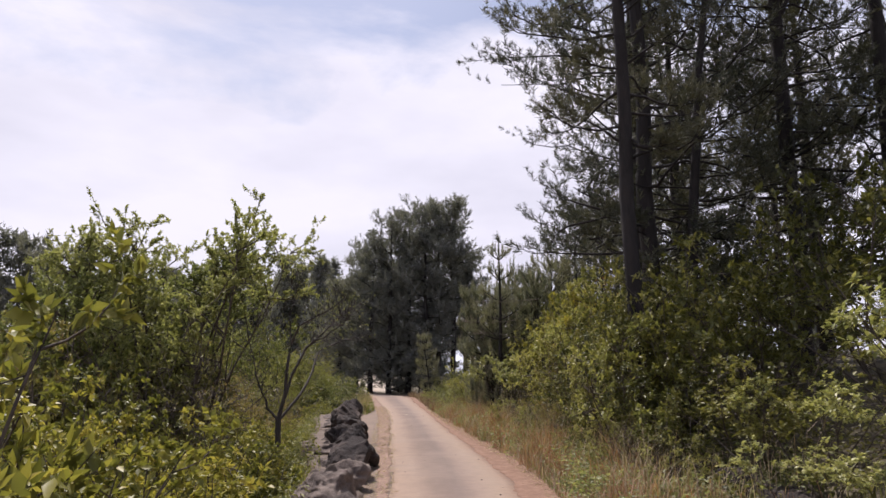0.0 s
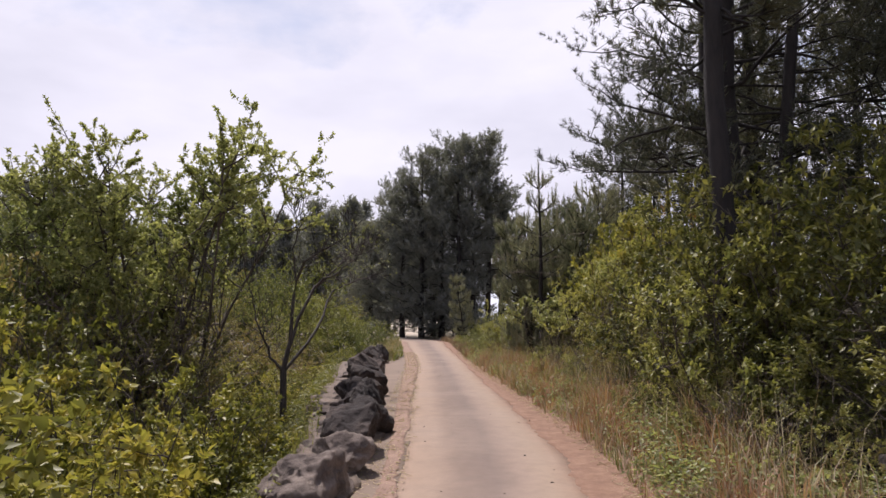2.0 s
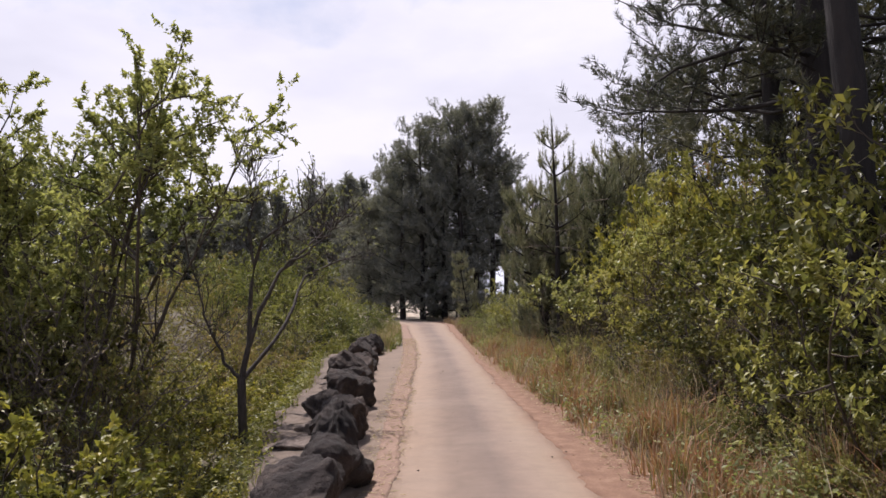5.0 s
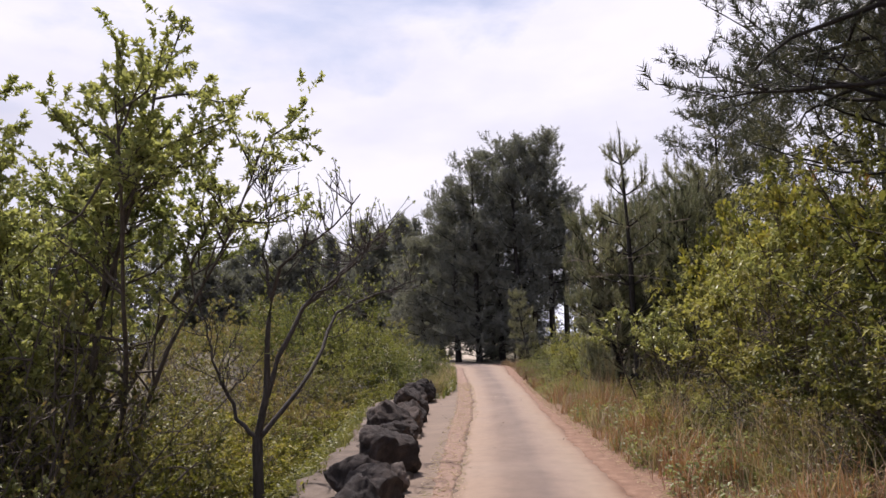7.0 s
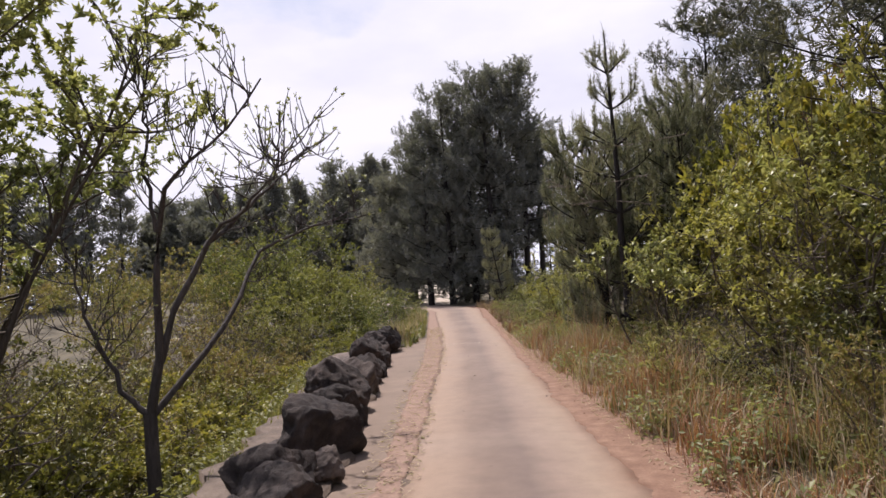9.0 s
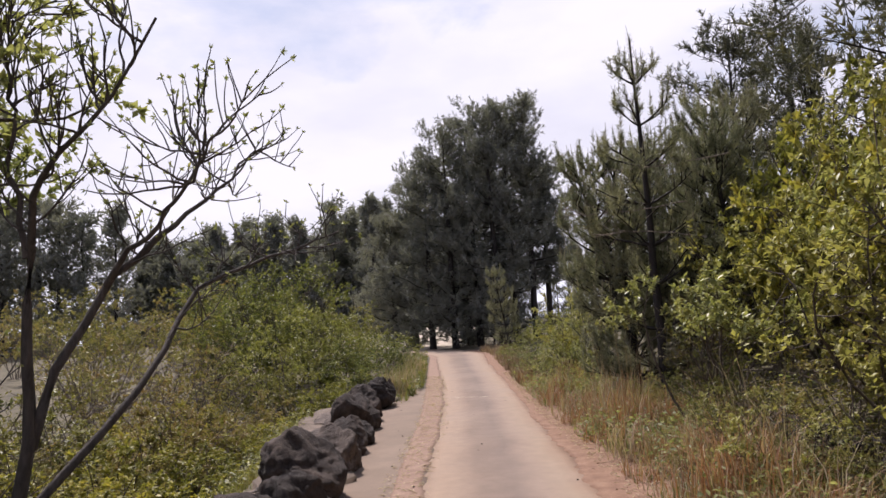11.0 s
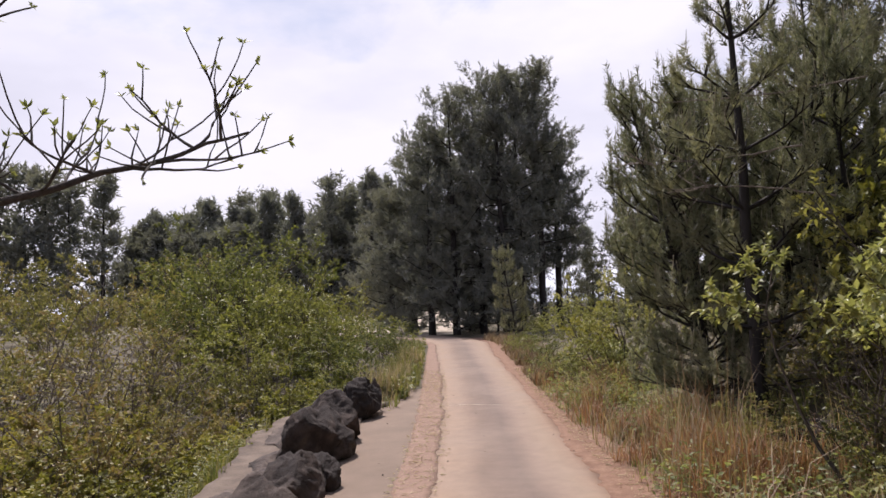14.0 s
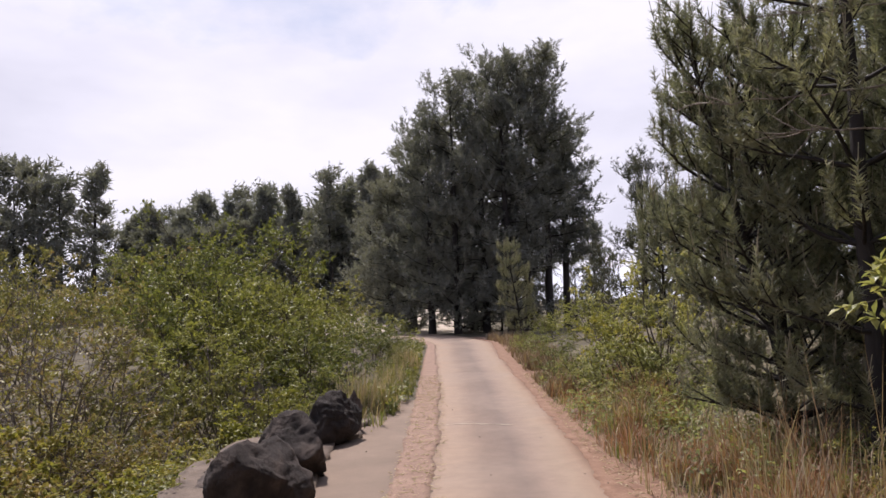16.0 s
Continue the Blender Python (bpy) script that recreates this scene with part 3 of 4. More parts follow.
ribbon("pavement", lambda y: rock_line(y) - 0.35, lambda y: road_left(y) + 0.05, -40, 30, 0.0, M_PAVE,
       "smooth pinkish pavement below the boulders", "pavement", 5, ragged=0.02, seed=4, depth=0.1)
ribbon("ledge", ledge_line, lambda y: rock_line(y) - 0.2, 2, 28, 0.05, M_LEDGE, "broken stone ledge behind the row of boulders", "ledge", 8, ragged=0.09, seed=5, depth=0.9, step=0.3)
cl = sheet(np.linspace(-16, -4.3, 24), np.arange(56.8, 92, 0.8), lambda x, y: ground_height(x, y) + 0.05 - 0.1 * np.clip((x + 6.5) / 2, 0, 1) * np.clip((60 - y) / 3, 0, 1))
tagged(piece("clearing", tri_mesh("clearing", *cl, True), M_SAND), "bright sandy clearing beyond the pines", "clearing", kind="structure")

# distant ridge
rng = np.random.default_rng(31)
rx = np.linspace(-1700, 900, 80)
rz = 70 + 42 * np.exp(-((rx + 620) / 260) ** 2) + 10 * np.sin(rx / 120) + 5 * np.sin(rx / 47)
rv = np.concatenate([np.stack([rx, np.full(80, 1500.0), np.full(80, -20.0)], -1), np.stack([rx, np.full(80, 1750.0), rz], -1), np.stack([rx, np.full(80, 2100.0), np.full(80, -20.0)], -1)])
ri = np.arange(79)[:, None]
rf = np.concatenate([ri + np.array([[0, 1, 81, 80]]), ri + 80 + np.array([[0, 1, 81, 80]])])
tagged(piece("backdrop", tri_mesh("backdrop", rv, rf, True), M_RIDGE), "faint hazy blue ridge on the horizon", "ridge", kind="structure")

# ---------------------------------------------------------------- boulders


def boulder(seed, name, label, category, group, at, w, l, h, turn, mat, sub=5, cuts=9):
    """A gnarled volcanic block: a ball cut by flats, with hollows, knobs and pits, set a little into the ground."""
    rng = np.random.default_rng(seed)
    bm = bmesh.new()
    bmesh.ops.create_icosphere(bm, subdivisions=sub, radius=1.0)
    flats = [(Vector(unit(rng.normal(size=3) * np.array([1, 1, 0.7]))), rng.uniform(0.48, 0.88)) for _ in range(cuts)]
    flats.append((Vector((0, 0, -1)), 0.55))
    off = Vector(rng.uniform(-50, 50, 3))
    fine = 1.0 if sub > 3 else 0.35
    for v in bm.verts:
        p = v.co.copy()
        for nrm, d in flats:
            over = p.dot(nrm) - d
            if over > 0:
                p -= nrm * over * 0.95
        n1 = noise.noise(p * 1.5 + off)
        n2 = noise.noise(p * 3.4 + off * 1.3)
        n3 = noise.noise(p * 8 + off)
        n4 = noise.noise(p * 19 + off)
        pit = max(0.0, noise.noise(p * 5.2 - off) - 0.22)
        p *= 1 + 0.24 * n1 + 0.17 * (0.28 - abs(n2)) + fine * (0.035 * n3 - 0.14 * pit + 0.012 * n4)
        v.co = p
    lo = min(v.co.z for v in bm.verts)
    hi = max(v.co.z for v in bm.verts)
    sx = max(abs(v.co.x) for v in bm.verts)
    sy = max(abs(v.co.y) for v in bm.verts)
    for v in bm.verts:
        v.co = Vector((v.co.x / sx * w / 2, v.co.y / sy * l / 2, (v.co.z - lo) / (hi - lo) * h - 0.04))
    me = bpy.data.meshes.new(name)
    bm.to_mesh(me)
    bm.free()
    me.polygons.foreach_set("use_smooth", np.ones(len(me.polygons), dtype=bool))
    ob = piece(name, me, mat)
    ob.matrix_basis = pose(*at, 0, 0, turn)
    return tagged(ob, label, category, group)


ROCKS = [(-0.75, 6.0, .6, .9, .45, 0), (-0.84, 7.3, .65, 1.0, .40, 1), (-0.95, 8.75, .75, 1.1, .42, 1), (-1.02, 9.8, .6, .8, .42, 1), (-0.98, 10.9, .72, 1.0, .56, 0),
         (-1.16, 12.05, .6, .9, .52, 0), (-1.30, 13.2, .55, .85, .62, 0), (-1.50, 14.2, .62, .85, .52, 0), (-1.70, 15.1, .75, .85, .52, 0), (-1.70, 15.75, .36, .42, .32, 1),
         (-1.77, 16.6, .78, 1.0, .60, 0), (-1.98, 17.8, .6, .85, .52, 0), (-2.18, 18.95, .80, .95, .70, 0), (-2.26, 20.3, .70, .85, .54, 1), (-2.5, 21.4, .62, .9, .50, 0),
         (-2.55, 22.15, .36, .5, .34, 0), (-2.72, 23.3, .72, 1.0, .62, 0), (-2.88, 24.7, .68, 0.95, .62, 0), (-2.99, 26.4, .6, .8, .62, 0)]
for i, (xr, yc, w, l, h, pale) in enumerate(ROCKS):
    boulder(100 + i, "boulder", "pale weathered rock on the edge of the pavement" if pale else "dark porous volcanic boulder edging the pavement", "boulder", "row of boulders along the lane",
            (xr - w * 0.56, yc, -0.01), w * 1.15, l * 1.12, h * 1.12, 20 * math.sin(i * 2.3), M_ROCKPALE if pale else M_ROCK)
boulder(140, "flat_stone", "flat-topped grey stone lying on the ledge", "stone", "", (-3.65, 24.6, 0.0), 1.0, 1.7, 0.22, 12, M_ROCKPALE, cuts=5)
boulder(141, "flat_stone", "flat grey stone slab on the ledge", "stone", "", (-3.3, 22.3, 0.0), 0.8, 1.2, 0.17, -15, M_ROCKPALE, cuts=5)
rng = np.random.default_rng(44)
for i in range(20):
    y = 7.2 + 0.94 * i
    x = 0.5 * float(ledge_line(y) + rock_line(y)) - 0.12 + rng.uniform(-0.15, 0.1)
    boulder(150 + i, "flat_stone", "weathered flat stone lying along the ledge", "stone", "flat stones on the ledge", (x, y, 0.0), rng.uniform(0.45, 0.75), rng.uniform(0.7, 1.15), rng.uniform(0.13, 0.22),
            rng.uniform(-25, 25), M_ROCKPALE, 4, 5)
boulder(142, "upright_stone", "small pale upright stone at the row's end", "stone", "", (-3.25, 27.1, -0.02), 0.32, 0.4, 0.62, 30, M_ROCKPALE)


# low dry-stone wall holding the bank
wall = tagged(new("stone_wall"), "low dry-stone wall holding the bank, half overgrown", "stone wall")
rng = np.random.default_rng(9)
y = 6.5
n = 0
while y < 22.0:
    step = rng.uniform(0.7, 1.15)
    x = float(verge_right(y + step / 2)) + 1.78
    cap = boulder(500 + n, "capstone", "", "", "", (x, y + step / 2, 0.36 + rng.uniform(-0.03, 0.03)), 0.5, step * 1.04, 0.18, -4 + rng.uniform(-4, 4), M_ROCK, 2, 5)
    cap.parent = wall
    z = 0.0
    for course in range(2):
        yy = y - rng.uniform(0, 0.2)
        while yy < y + step - 0.1:
            w = rng.uniform(0.28, 0.45)
            st = boulder(700 + n, "stone", "", "", "", (x + rng.uniform(-0.04, 0.04), yy + w / 2, 0.02 + course * 0.18), 0.42, w * 1.1, 0.27, rng.uniform(-10, 10), M_ROCK, 2, 5)
            st.parent = wall
            yy += w
            n += 1
    y += step
    n += 1

# ---------------------------------------------------------------- trees and shrubs


def ground_at(x, y):
    return float(ground_height(x, y))


# tall pines on the right bank
TALL, TG = "tall dark pine with bare lower trunk above the thicket", "tall pines on the bank"


def tall_pine(seed, x, y, h, low, reach, r, lean, whorls=15, forks=(), open_side=0.6):
    return pine(seed, "pine_tree", TALL, TG, (x, y, ground_at(x, y)), h, low, reach, M_NEEDLE, r, whorls, 5, 13, 26, 0.15, 0.0165, lean, 0.7, 0.02, 0.34,
                0.24, 3, forks=forks, open_side=open_side, split=True)


tall_pine(1, 3.3, 12.1, 16.5, 0.32, 1.9, 0.15, (-0.2, 0.1), 12, open_side=1.2)
tall_pine(2, 4.6, 15.2, 18.5, 0.17, 3.2, 0.21, (-0.25, 0.3), 17)
tall_pine(3, 5.2, 15.0, 14.0, 0.2, 2.8, 0.13, (1.6, 0.3), 13)
tall_pine(4, 8.2, 16.0, 17.5, 0.18, 3.6, 0.21, (0.1, 0.1), 15, ((0.5, (0.35, 0, 1), 0.6),))
tall_pine(5, 10.3, 15.6, 16.5, 0.16, 3.5, 0.21, (0.2, -0.2), 13)
tall_pine(8, 5.3, 18.4, 16.0, 0.18, 3.9, 0.20, (0.0, 0.2), 16)
big = pine(6, "pine_tree", TALL, TG, (7.0, 20.5, ground_at(7.0, 20.5)), 13.0, 0.12, 3.2, M_NEEDLE, 0.2, 14, 5, 10, 14, 0.24, 0.036, (0.1, 0.2), 0.5, 0.08, 0.3, 0.4, 2, woody=0.3, fan_from=0.2)
for x, y, a, s in [(11.5, 21, 50, 1.1), (9.0, 25.0, 130, 0.78), (14.0, 17, 200, 1.15), (13.0, 26.5, 20, 0.85), (12.2, 11.5, 320, 1.1), (9.8, 19.0, 160, 0.95), (16.5, 16.5, 100, 1.1)]:
    again(big, x, y, ground_at(x, y), a, s)

# middle pines behind the thicket
mid = pine(7, "pine_tree", "dense dark pine behind the thicket", "pines behind the thicket", (6.0, 31.5, ground_at(6.0, 31.5)), 7.0, 0.08, 2.4, M_NEEDLE, 0.14, 12, 5, 9, 14, 0.22, 0.032, (0.1, 0.1), 0.6, 0.15, 0.3, 0.38, 2, woody=0.3, fan_from=0.2)
for x, y, a, s in [(8.5, 33.5, 70, 1.1), (4.4, 36, 140, 0.75), (7, 39, 210, 0.9), (3.4, 42, 300, 0.75), (10.5, 30, 40, 1.15), (6.4, 27.6, 100, 0.72)]:
    again(mid, x, y, ground_at(x, y), a, s)

# young pines by the lane, with pale candles
SPIRE, BUSHY = "slender young pine with open tiers of upswept limbs", "bushy young pine with upright brushes and pale candles"
young_pine(11, (1.95, 23.7, ground_at(1.95, 23.7)), 6.1, 1.0, (-0.05, -0.05), 0.74, 5, 0.7, 0.26, SPIRE, straight=True)
bush_a = young_pine(12, (1.75, 25.1, ground_at(1.75, 25.1)), 4.4, 1.1, (-0.1, 0), 0.50, 6, 1.0, 0.62, BUSHY, 34)
bush_b = young_pine(13, (1.75, 24.9, ground_at(1.75, 24.9)), 4.4, 0.85, (-0.85, 0.05), 0.50, 6, 1.0, 0.62, BUSHY, 34)
for ob, x, y, a, s in [(bush_b, 2.6, 24.9, 170, 0.98), (bush_a, 2.7, 27.4, 200, 1.05), (bush_a, 4.2, 26.4, 15, 1.05), (bush_b, -0.75, 47, 40, 0.9), (bush_a, 2.4, 34.0, 90, 0.75), (bush_a, 3.3, 24.2, 290, 0.85)]:
    again(ob, x, y, ground_at(x, y), a, s)



def dead_branch(seed, a, b, sag):
    """A thin pale dry branch with a few side twigs, caught in the young pines."""
    rng = np.random.default_rng(seed)
    a, b = np.array(a, float), np.array(b, float)
    t = np.linspace(0, 1, 12)[:, None]
    line = a + (b - a) * t + np.array([0, 0, -sag]) * (4 * t * (1 - t)) + rng.normal(0, 0.012, (12, 3))
    ob = thing("dead_branch", "thin pale dead branch caught in the young pines", "branch", "dead branches")
    w = Wood()
    w.tube(line, np.linspace(0.012, 0.004, 12), 5)
    piece("stem", w.mesh("stem"), M_DEADWOOD, ob)
    for _ in range(7):
        q, d = along(line, rng.uniform(0.15, 0.95))
        w = Wood()
        w.tube(bent(rng, q, d + unit(rng.normal(size=3)) * 0.7, rng.uniform(0.2, 0.5), 4, 0.2), np.linspace(0.006, 0.003, 5), 4)
        piece("twig", w.mesh("twig"), M_DEADWOOD, ob)


dead_branch(1, (3.2, 23.3, 4.05), (0.9, 23.6, 4.0), 0.06)
dead_branch(2, (2.5, 23.4, 3.35), (0.6, 23.7, 3.3), 0.05)
dead_branch(3, (2.6, 23.0, 2.7), (0.95, 23.2, 2.85), -0.1)

# the dark group of pines where the lane bends
FAR = "tall dense dark pine in the group at the lane's bend"
GROUP = [(-9.0, 61.5, 9.6, .05, 2.2), (-7.4, 60.5, 12.6, .05, 2.4), (-5.9, 57.6, 13.6, .14, 2.4), (-4.3, 56.6, 15.0, .06, 2.6), (-2.7, 57.2, 15.8, .04, 2.6), (-1.3, 55.8, 16.2, .06, 2.6),
         (-0.3, 56.6, 16.6, .22, 2.3), (0.9, 57.2, 16.9, .34, 2.1), (1.9, 58.5, 12.0, .40, 1.7), (-3.6, 60.5, 14.2, .1, 2.6), (-1.0, 60.0, 15.0, .2, 2.4)]
for i, (x, y, h, c, r) in enumerate(GROUP):
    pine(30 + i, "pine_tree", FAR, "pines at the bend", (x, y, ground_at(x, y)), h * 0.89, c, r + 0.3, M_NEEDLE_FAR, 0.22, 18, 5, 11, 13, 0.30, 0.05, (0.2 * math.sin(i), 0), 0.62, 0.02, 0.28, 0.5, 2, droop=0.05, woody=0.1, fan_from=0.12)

for x, y, a, k in [(-3.2, 61.5, 10, 0.62), (-1.2, 62.0, 80, 0.66), (0.9, 61.5, 150, 0.6), (2.6, 60.5, 220, 0.55), (4.0, 59.0, 300, 0.6), (-0.2, 58.6, 30, 0.42), (-1.9, 59.0, 190, 0.45)]:
    again(mid, x, y, ground_at(x, y), a, k)

# woods beyond
WOODS = "dark pine in the woods far behind"
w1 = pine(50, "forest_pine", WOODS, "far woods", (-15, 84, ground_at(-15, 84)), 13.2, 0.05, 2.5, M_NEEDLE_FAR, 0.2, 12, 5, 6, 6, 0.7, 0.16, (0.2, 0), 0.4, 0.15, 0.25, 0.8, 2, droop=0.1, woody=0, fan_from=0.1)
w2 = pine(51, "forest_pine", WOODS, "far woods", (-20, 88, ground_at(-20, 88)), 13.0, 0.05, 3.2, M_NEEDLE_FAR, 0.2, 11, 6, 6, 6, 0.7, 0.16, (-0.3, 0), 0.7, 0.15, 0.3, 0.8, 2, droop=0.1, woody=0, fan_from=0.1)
rng = np.random.default_rng(77)
for i in range(44):
    row = i % 2
    x = -46 + 40 * (i / 43) + rng.uniform(-1, 1)
    y = 88 + 6 * row + rng.uniform(-1.5, 1.5) + 0.12 * (-x)
    again((w1, w2)[i % 2], x, y, 0.2, rng.uniform(0, 360), rng.uniform(0.85, 1.08), rng.uniform(0.92, 1.08))
for x, y, s in [(-57, 84, 1.28), (-54, 86, 1.3), (-51.2, 85, 1.26), (-48.5, 86, 1.16), (-60, 88, 1.3), (-63, 83, 1.2), (-66, 86, 1.3), (-70, 84, 1.25), (-75, 84, 1.3)]:
    again(w2, x, y, -0.3, rng.uniform(0, 360), s)
again(w1, -44.3, 85, 0.3, 100, 1.2)
for i in range(14):
    x = -46 + 15 * i / 13 + rng.uniform(-1, 1)
    again(w2, x, 92 + rng.uniform(-3, 3), 0.6, rng.uniform(0, 360), rng.uniform(0.78, 0.9), 0.85)
for i in range(16):
    again((w1, w2)[i % 2], 6 + 2.6 * i + rng.uniform(-1, 1), 68 + 0.5 * i + rng.uniform(-4, 4), 0, rng.uniform(0, 360), rng.uniform(0.5, 0.65))

# leafy tree on the left
def leafy_tree(seed, at, h, spread, label):
    rng = np.random.default_rng(seed)
    ob = thing("leafy_tree", label, "tree", "", at)
    limbs, twigs = Wood(), []
    for az, out, frac in [(0.3, 0.20, 1.0), (2.0, 0.40, 0.9), (3.3, 0.42, 0.88), (5.6, 0.30, 0.93), (0.0, 0.22, 0.95), (4.2, 0.45, 0.9), (2.9, 0.3, 0.97)]:
        way = (np.cos(az) * out, np.sin(az) * out, 1.0)
        stem = bent(rng, (0.1 * np.cos(az), 0.1 * np.sin(az), -0.2), way, h * frac * math.sqrt(1 + out * out * 0.6), 8, 0.15, 0.04)
        trunk = Wood()
        trunk.tube(stem, np.linspace(0.075 if az == 0.3 else 0.045, 0.009, 9), 7)
        piece("stem", trunk.mesh("stem"), M_BARK_SHRUB, ob)
        for _ in range(32):
            s = rng.uniform(0.30, 1.0)
            q, d = along(stem, s)
            b = bent(rng, q, d * 0.45 + unit(rng.normal(size=3)) + np.array([0, 0, 0.15]), spread * rng.uniform(0.3, 0.62) * (1.2 - 0.45 * s), 5, 0.25, 0.06)
            if b[-1][0] > 0.9 and b[-1][2] < 0.66 * h:
                continue
            limbs.tube(b, np.linspace(0.018, 0.006, 6), 4)
            twigs.append(b[3:])
            for _ in range(8):
                q2, d2 = along(b, rng.uniform(0.2, 1.0))
                c = bent(rng, q2, d2 * 0.6 + unit(rng.normal(size=3)) * 0.9 + np.array([0, 0, 0.3]), rng.uniform(0.25, 0.5), 3, 0.25, 0.08)
                if rng.random() < 0.5:
                    limbs.tube(c[::3], [0.007, 0.003], 3)
                twigs.append(c)
    twigs = [t for t in twigs if t[-1][2] > (0.38 if t[-1][0] < 0.2 else 0.5 if t[-1][0] < 1.0 else 0.68) * h or t[-1][0] < -0.4 and rng.random() < 0.55]
    piece("branchwork", limbs.mesh("branchwork"), M_BARK_SHRUB, ob)
    piece("crown", tri_mesh("crown", *leaf_cloud(rng, twigs, 33, 0.074, False, upright=0.6)), M_LEAF_TREE, ob)
    return ob


leafy_tree(61, (-5.8, 15.9, ground_at(-5.8, 15.9)), 6.3, 2.4, "spreading leafy green tree on the lower ground")
leafy_tree(63, (-6.9, 16.3, ground_at(-6.9, 16.3)), 5.8, 2.1, "leafy green tree with thin crooked stems")
leafy_tree(62, (-8.9, 17.0, ground_at(-8.9, 17.0)), 3.9, 1.8, "leafy green tree with several stems on the lower ground")


# bare-branched tree with budding twig ends
def budding_tree(at):
    rng = np.random.default_rng(71)
    ob = thing("budding_tree", "grey forked tree, bare but for small new leaf tufts", "tree", "", at)
    base = Wood()
    base.tube([(0.0, 0, -0.2), (0.0, 0, 0.5), (-0.02, 0, 1.0), (-0.03, 0, 1.52)], [0.085, 0.075, 0.068, 0.065], 9)
    piece("trunk", base.mesh("trunk"), M_BARK_GREY, ob)
    stems = [[(-0.03, 0, 1.5), (0.10, 0, 2.05), (0.15, -0.1, 2.6), (0.25, -0.2, 3.3), (0.45, -0.45, 3.6), (0.85, -0.75, 3.78), (1.3, -1.0, 4.0), (1.7, -1.2, 4.3)],
             [(0.25, -0.2, 3.25), (0.22, -0.25, 3.5), (0.2, -0.3, 3.8), (0.24, -0.35, 4.0), (0.3, -0.4, 4.2), (0.28, -0.45, 4.4), (0.26, -0.5, 4.6), (0.25, -0.5, 4.75)],
             [(0.10, 0, 2.0), (0.22, 0.1, 2.5), (0.48, 0.4, 3.15), (0.75, 0.5, 3.45), (0.95, 0.65, 3.65), (1.1, 0.8, 3.85), (1.25, 0.95, 4.05), (1.4, 1.1, 4.2)],
             [(0.45, 0.35, 3.1), (0.7, 0.2, 3.3), (0.95, 0.05, 3.4), (1.15, -0.1, 3.5), (1.3, -0.2, 3.6), (1.45, -0.3, 3.7), (1.58, -0.4, 3.8), (1.68, -0.5, 3.9)],
             [(0.0, 0, 1.5), (0.35, 0.4, 2.0), (0.55, 1.0, 2.6), (0.6, 1.5, 3.1), (0.95, 1.8, 3.32), (1.3, 2.0, 3.45), (1.55, 2.1, 3.55), (1.72, 2.2, 3.6)],
             [(-0.03, 0, 1.5), (-0.2, -0.05, 1.65), (-0.33, -0.1, 1.9), (-0.45, -0.1, 2.2), (-0.55, -0.15, 2.5), (-0.6, -0.2, 2.8), (-0.7, -0.2, 3.1), (-0.75, -0.2, 3.4)]]
    buds = []
    for k, line in enumerate(stems):
        w = Wood()
        line = np.array(line)
        fine = np.stack([np.interp(np.linspace(0, 7, 15), np.arange(8), line[:, a]) for a in range(3)], 1) + rng.normal(0, 0.015, (15, 3))
        w.tube(fine, 0.007 + ((0.045, 0.016, 0.034, 0.016, 0.030, 0.026)[k]) * np.linspace(1, 0, 15) ** 1.3, 7)
        for _ in range(16):
            s = rng.uniform(0.3, 1.0)
            q, d = along(fine, s)
            way = d * 0.35 + unit(rng.normal(size=3) * np.array([1.2, 0.9, 0.4])) * 0.9 + np.array([0.0, 0, 0.22])
            b = bent(rng, q, way, rng.uniform(0.3, 0.85) * (1.2 - 0.6 * s), 7, 0.30, 0.07)
            w.tube(b, np.linspace(0.009, 0.004, 8), 5)
            buds.append((b[-1], unit(b[-1] - b[-2])))
            for _ in range(4):
                q2, d2 = along(b, rng.uniform(0.3, 0.95))
                c = bent(rng, q2, d2 * 0.6 + unit(rng.normal(size=3)) * 0.7 + np.array([0, 0, 0.4]), rng.uniform(0.12, 0.42), 4, 0.2, 0.12)
                w.tube(c, np.linspace(0.0055, 0.003, 5), 4)
                buds.append((c[-1], unit(c[-1] - c[-2])))
        piece("limb", w.mesh("limb"), M_BARK_GREY, ob)
    P, D = [], []
    for q, d in buds:
        for _ in range(7):
            P.append(q), D.append(unit(d + rng.normal(0, 0.75, 3)))
    P, D = np.array(P), np.array(D)
    ln = rng.uniform(0.022, 0.05, len(P))
    piece("foliage", tri_mesh("foliage", *kites(P, D, unit(rng.normal(size=P.shape) + [0, 0, 1.0]), ln, ln * 0.4, True)), M_LEAF_PALE, ob, "small pale new leaf tufts")
    return ob


budding_tree((-3.8, 16.5, -1.0))

# kinds of shrub: one of each is grown, the rest are copies
LB, LG = "lush fresh green shrub on the low ground", "shrubs on the low ground"
bright1 = shrub(201, "shrub", LB, "shrub", LG, (-2.5, 5.6, ground_at(-2.5, 5.6)), 1.9, 1.2, M_LEAF_BRIGHT, stems=8, kids=7, grand=4, per=13, size=0.094, full=True)
bright2 = shrub(202, "shrub", LB, "shrub", LG, (-2.9, 8.4, ground_at(-2.9, 8.4)), 1.8, 1.3, M_LEAF_BRIGHT, stems=8, kids=7, grand=4, per=12, size=0.087)
bright_far = shrub(212, "shrub", "fresh green shrub beyond the boulders", "shrub", LG, (-7.6, 33.4, ground_at(-7.6, 33.4)), 3.1, 2.0, M_LEAF_FIELD, stems=9, kids=8, grand=4, per=14, size=0.095, woody=0.15)
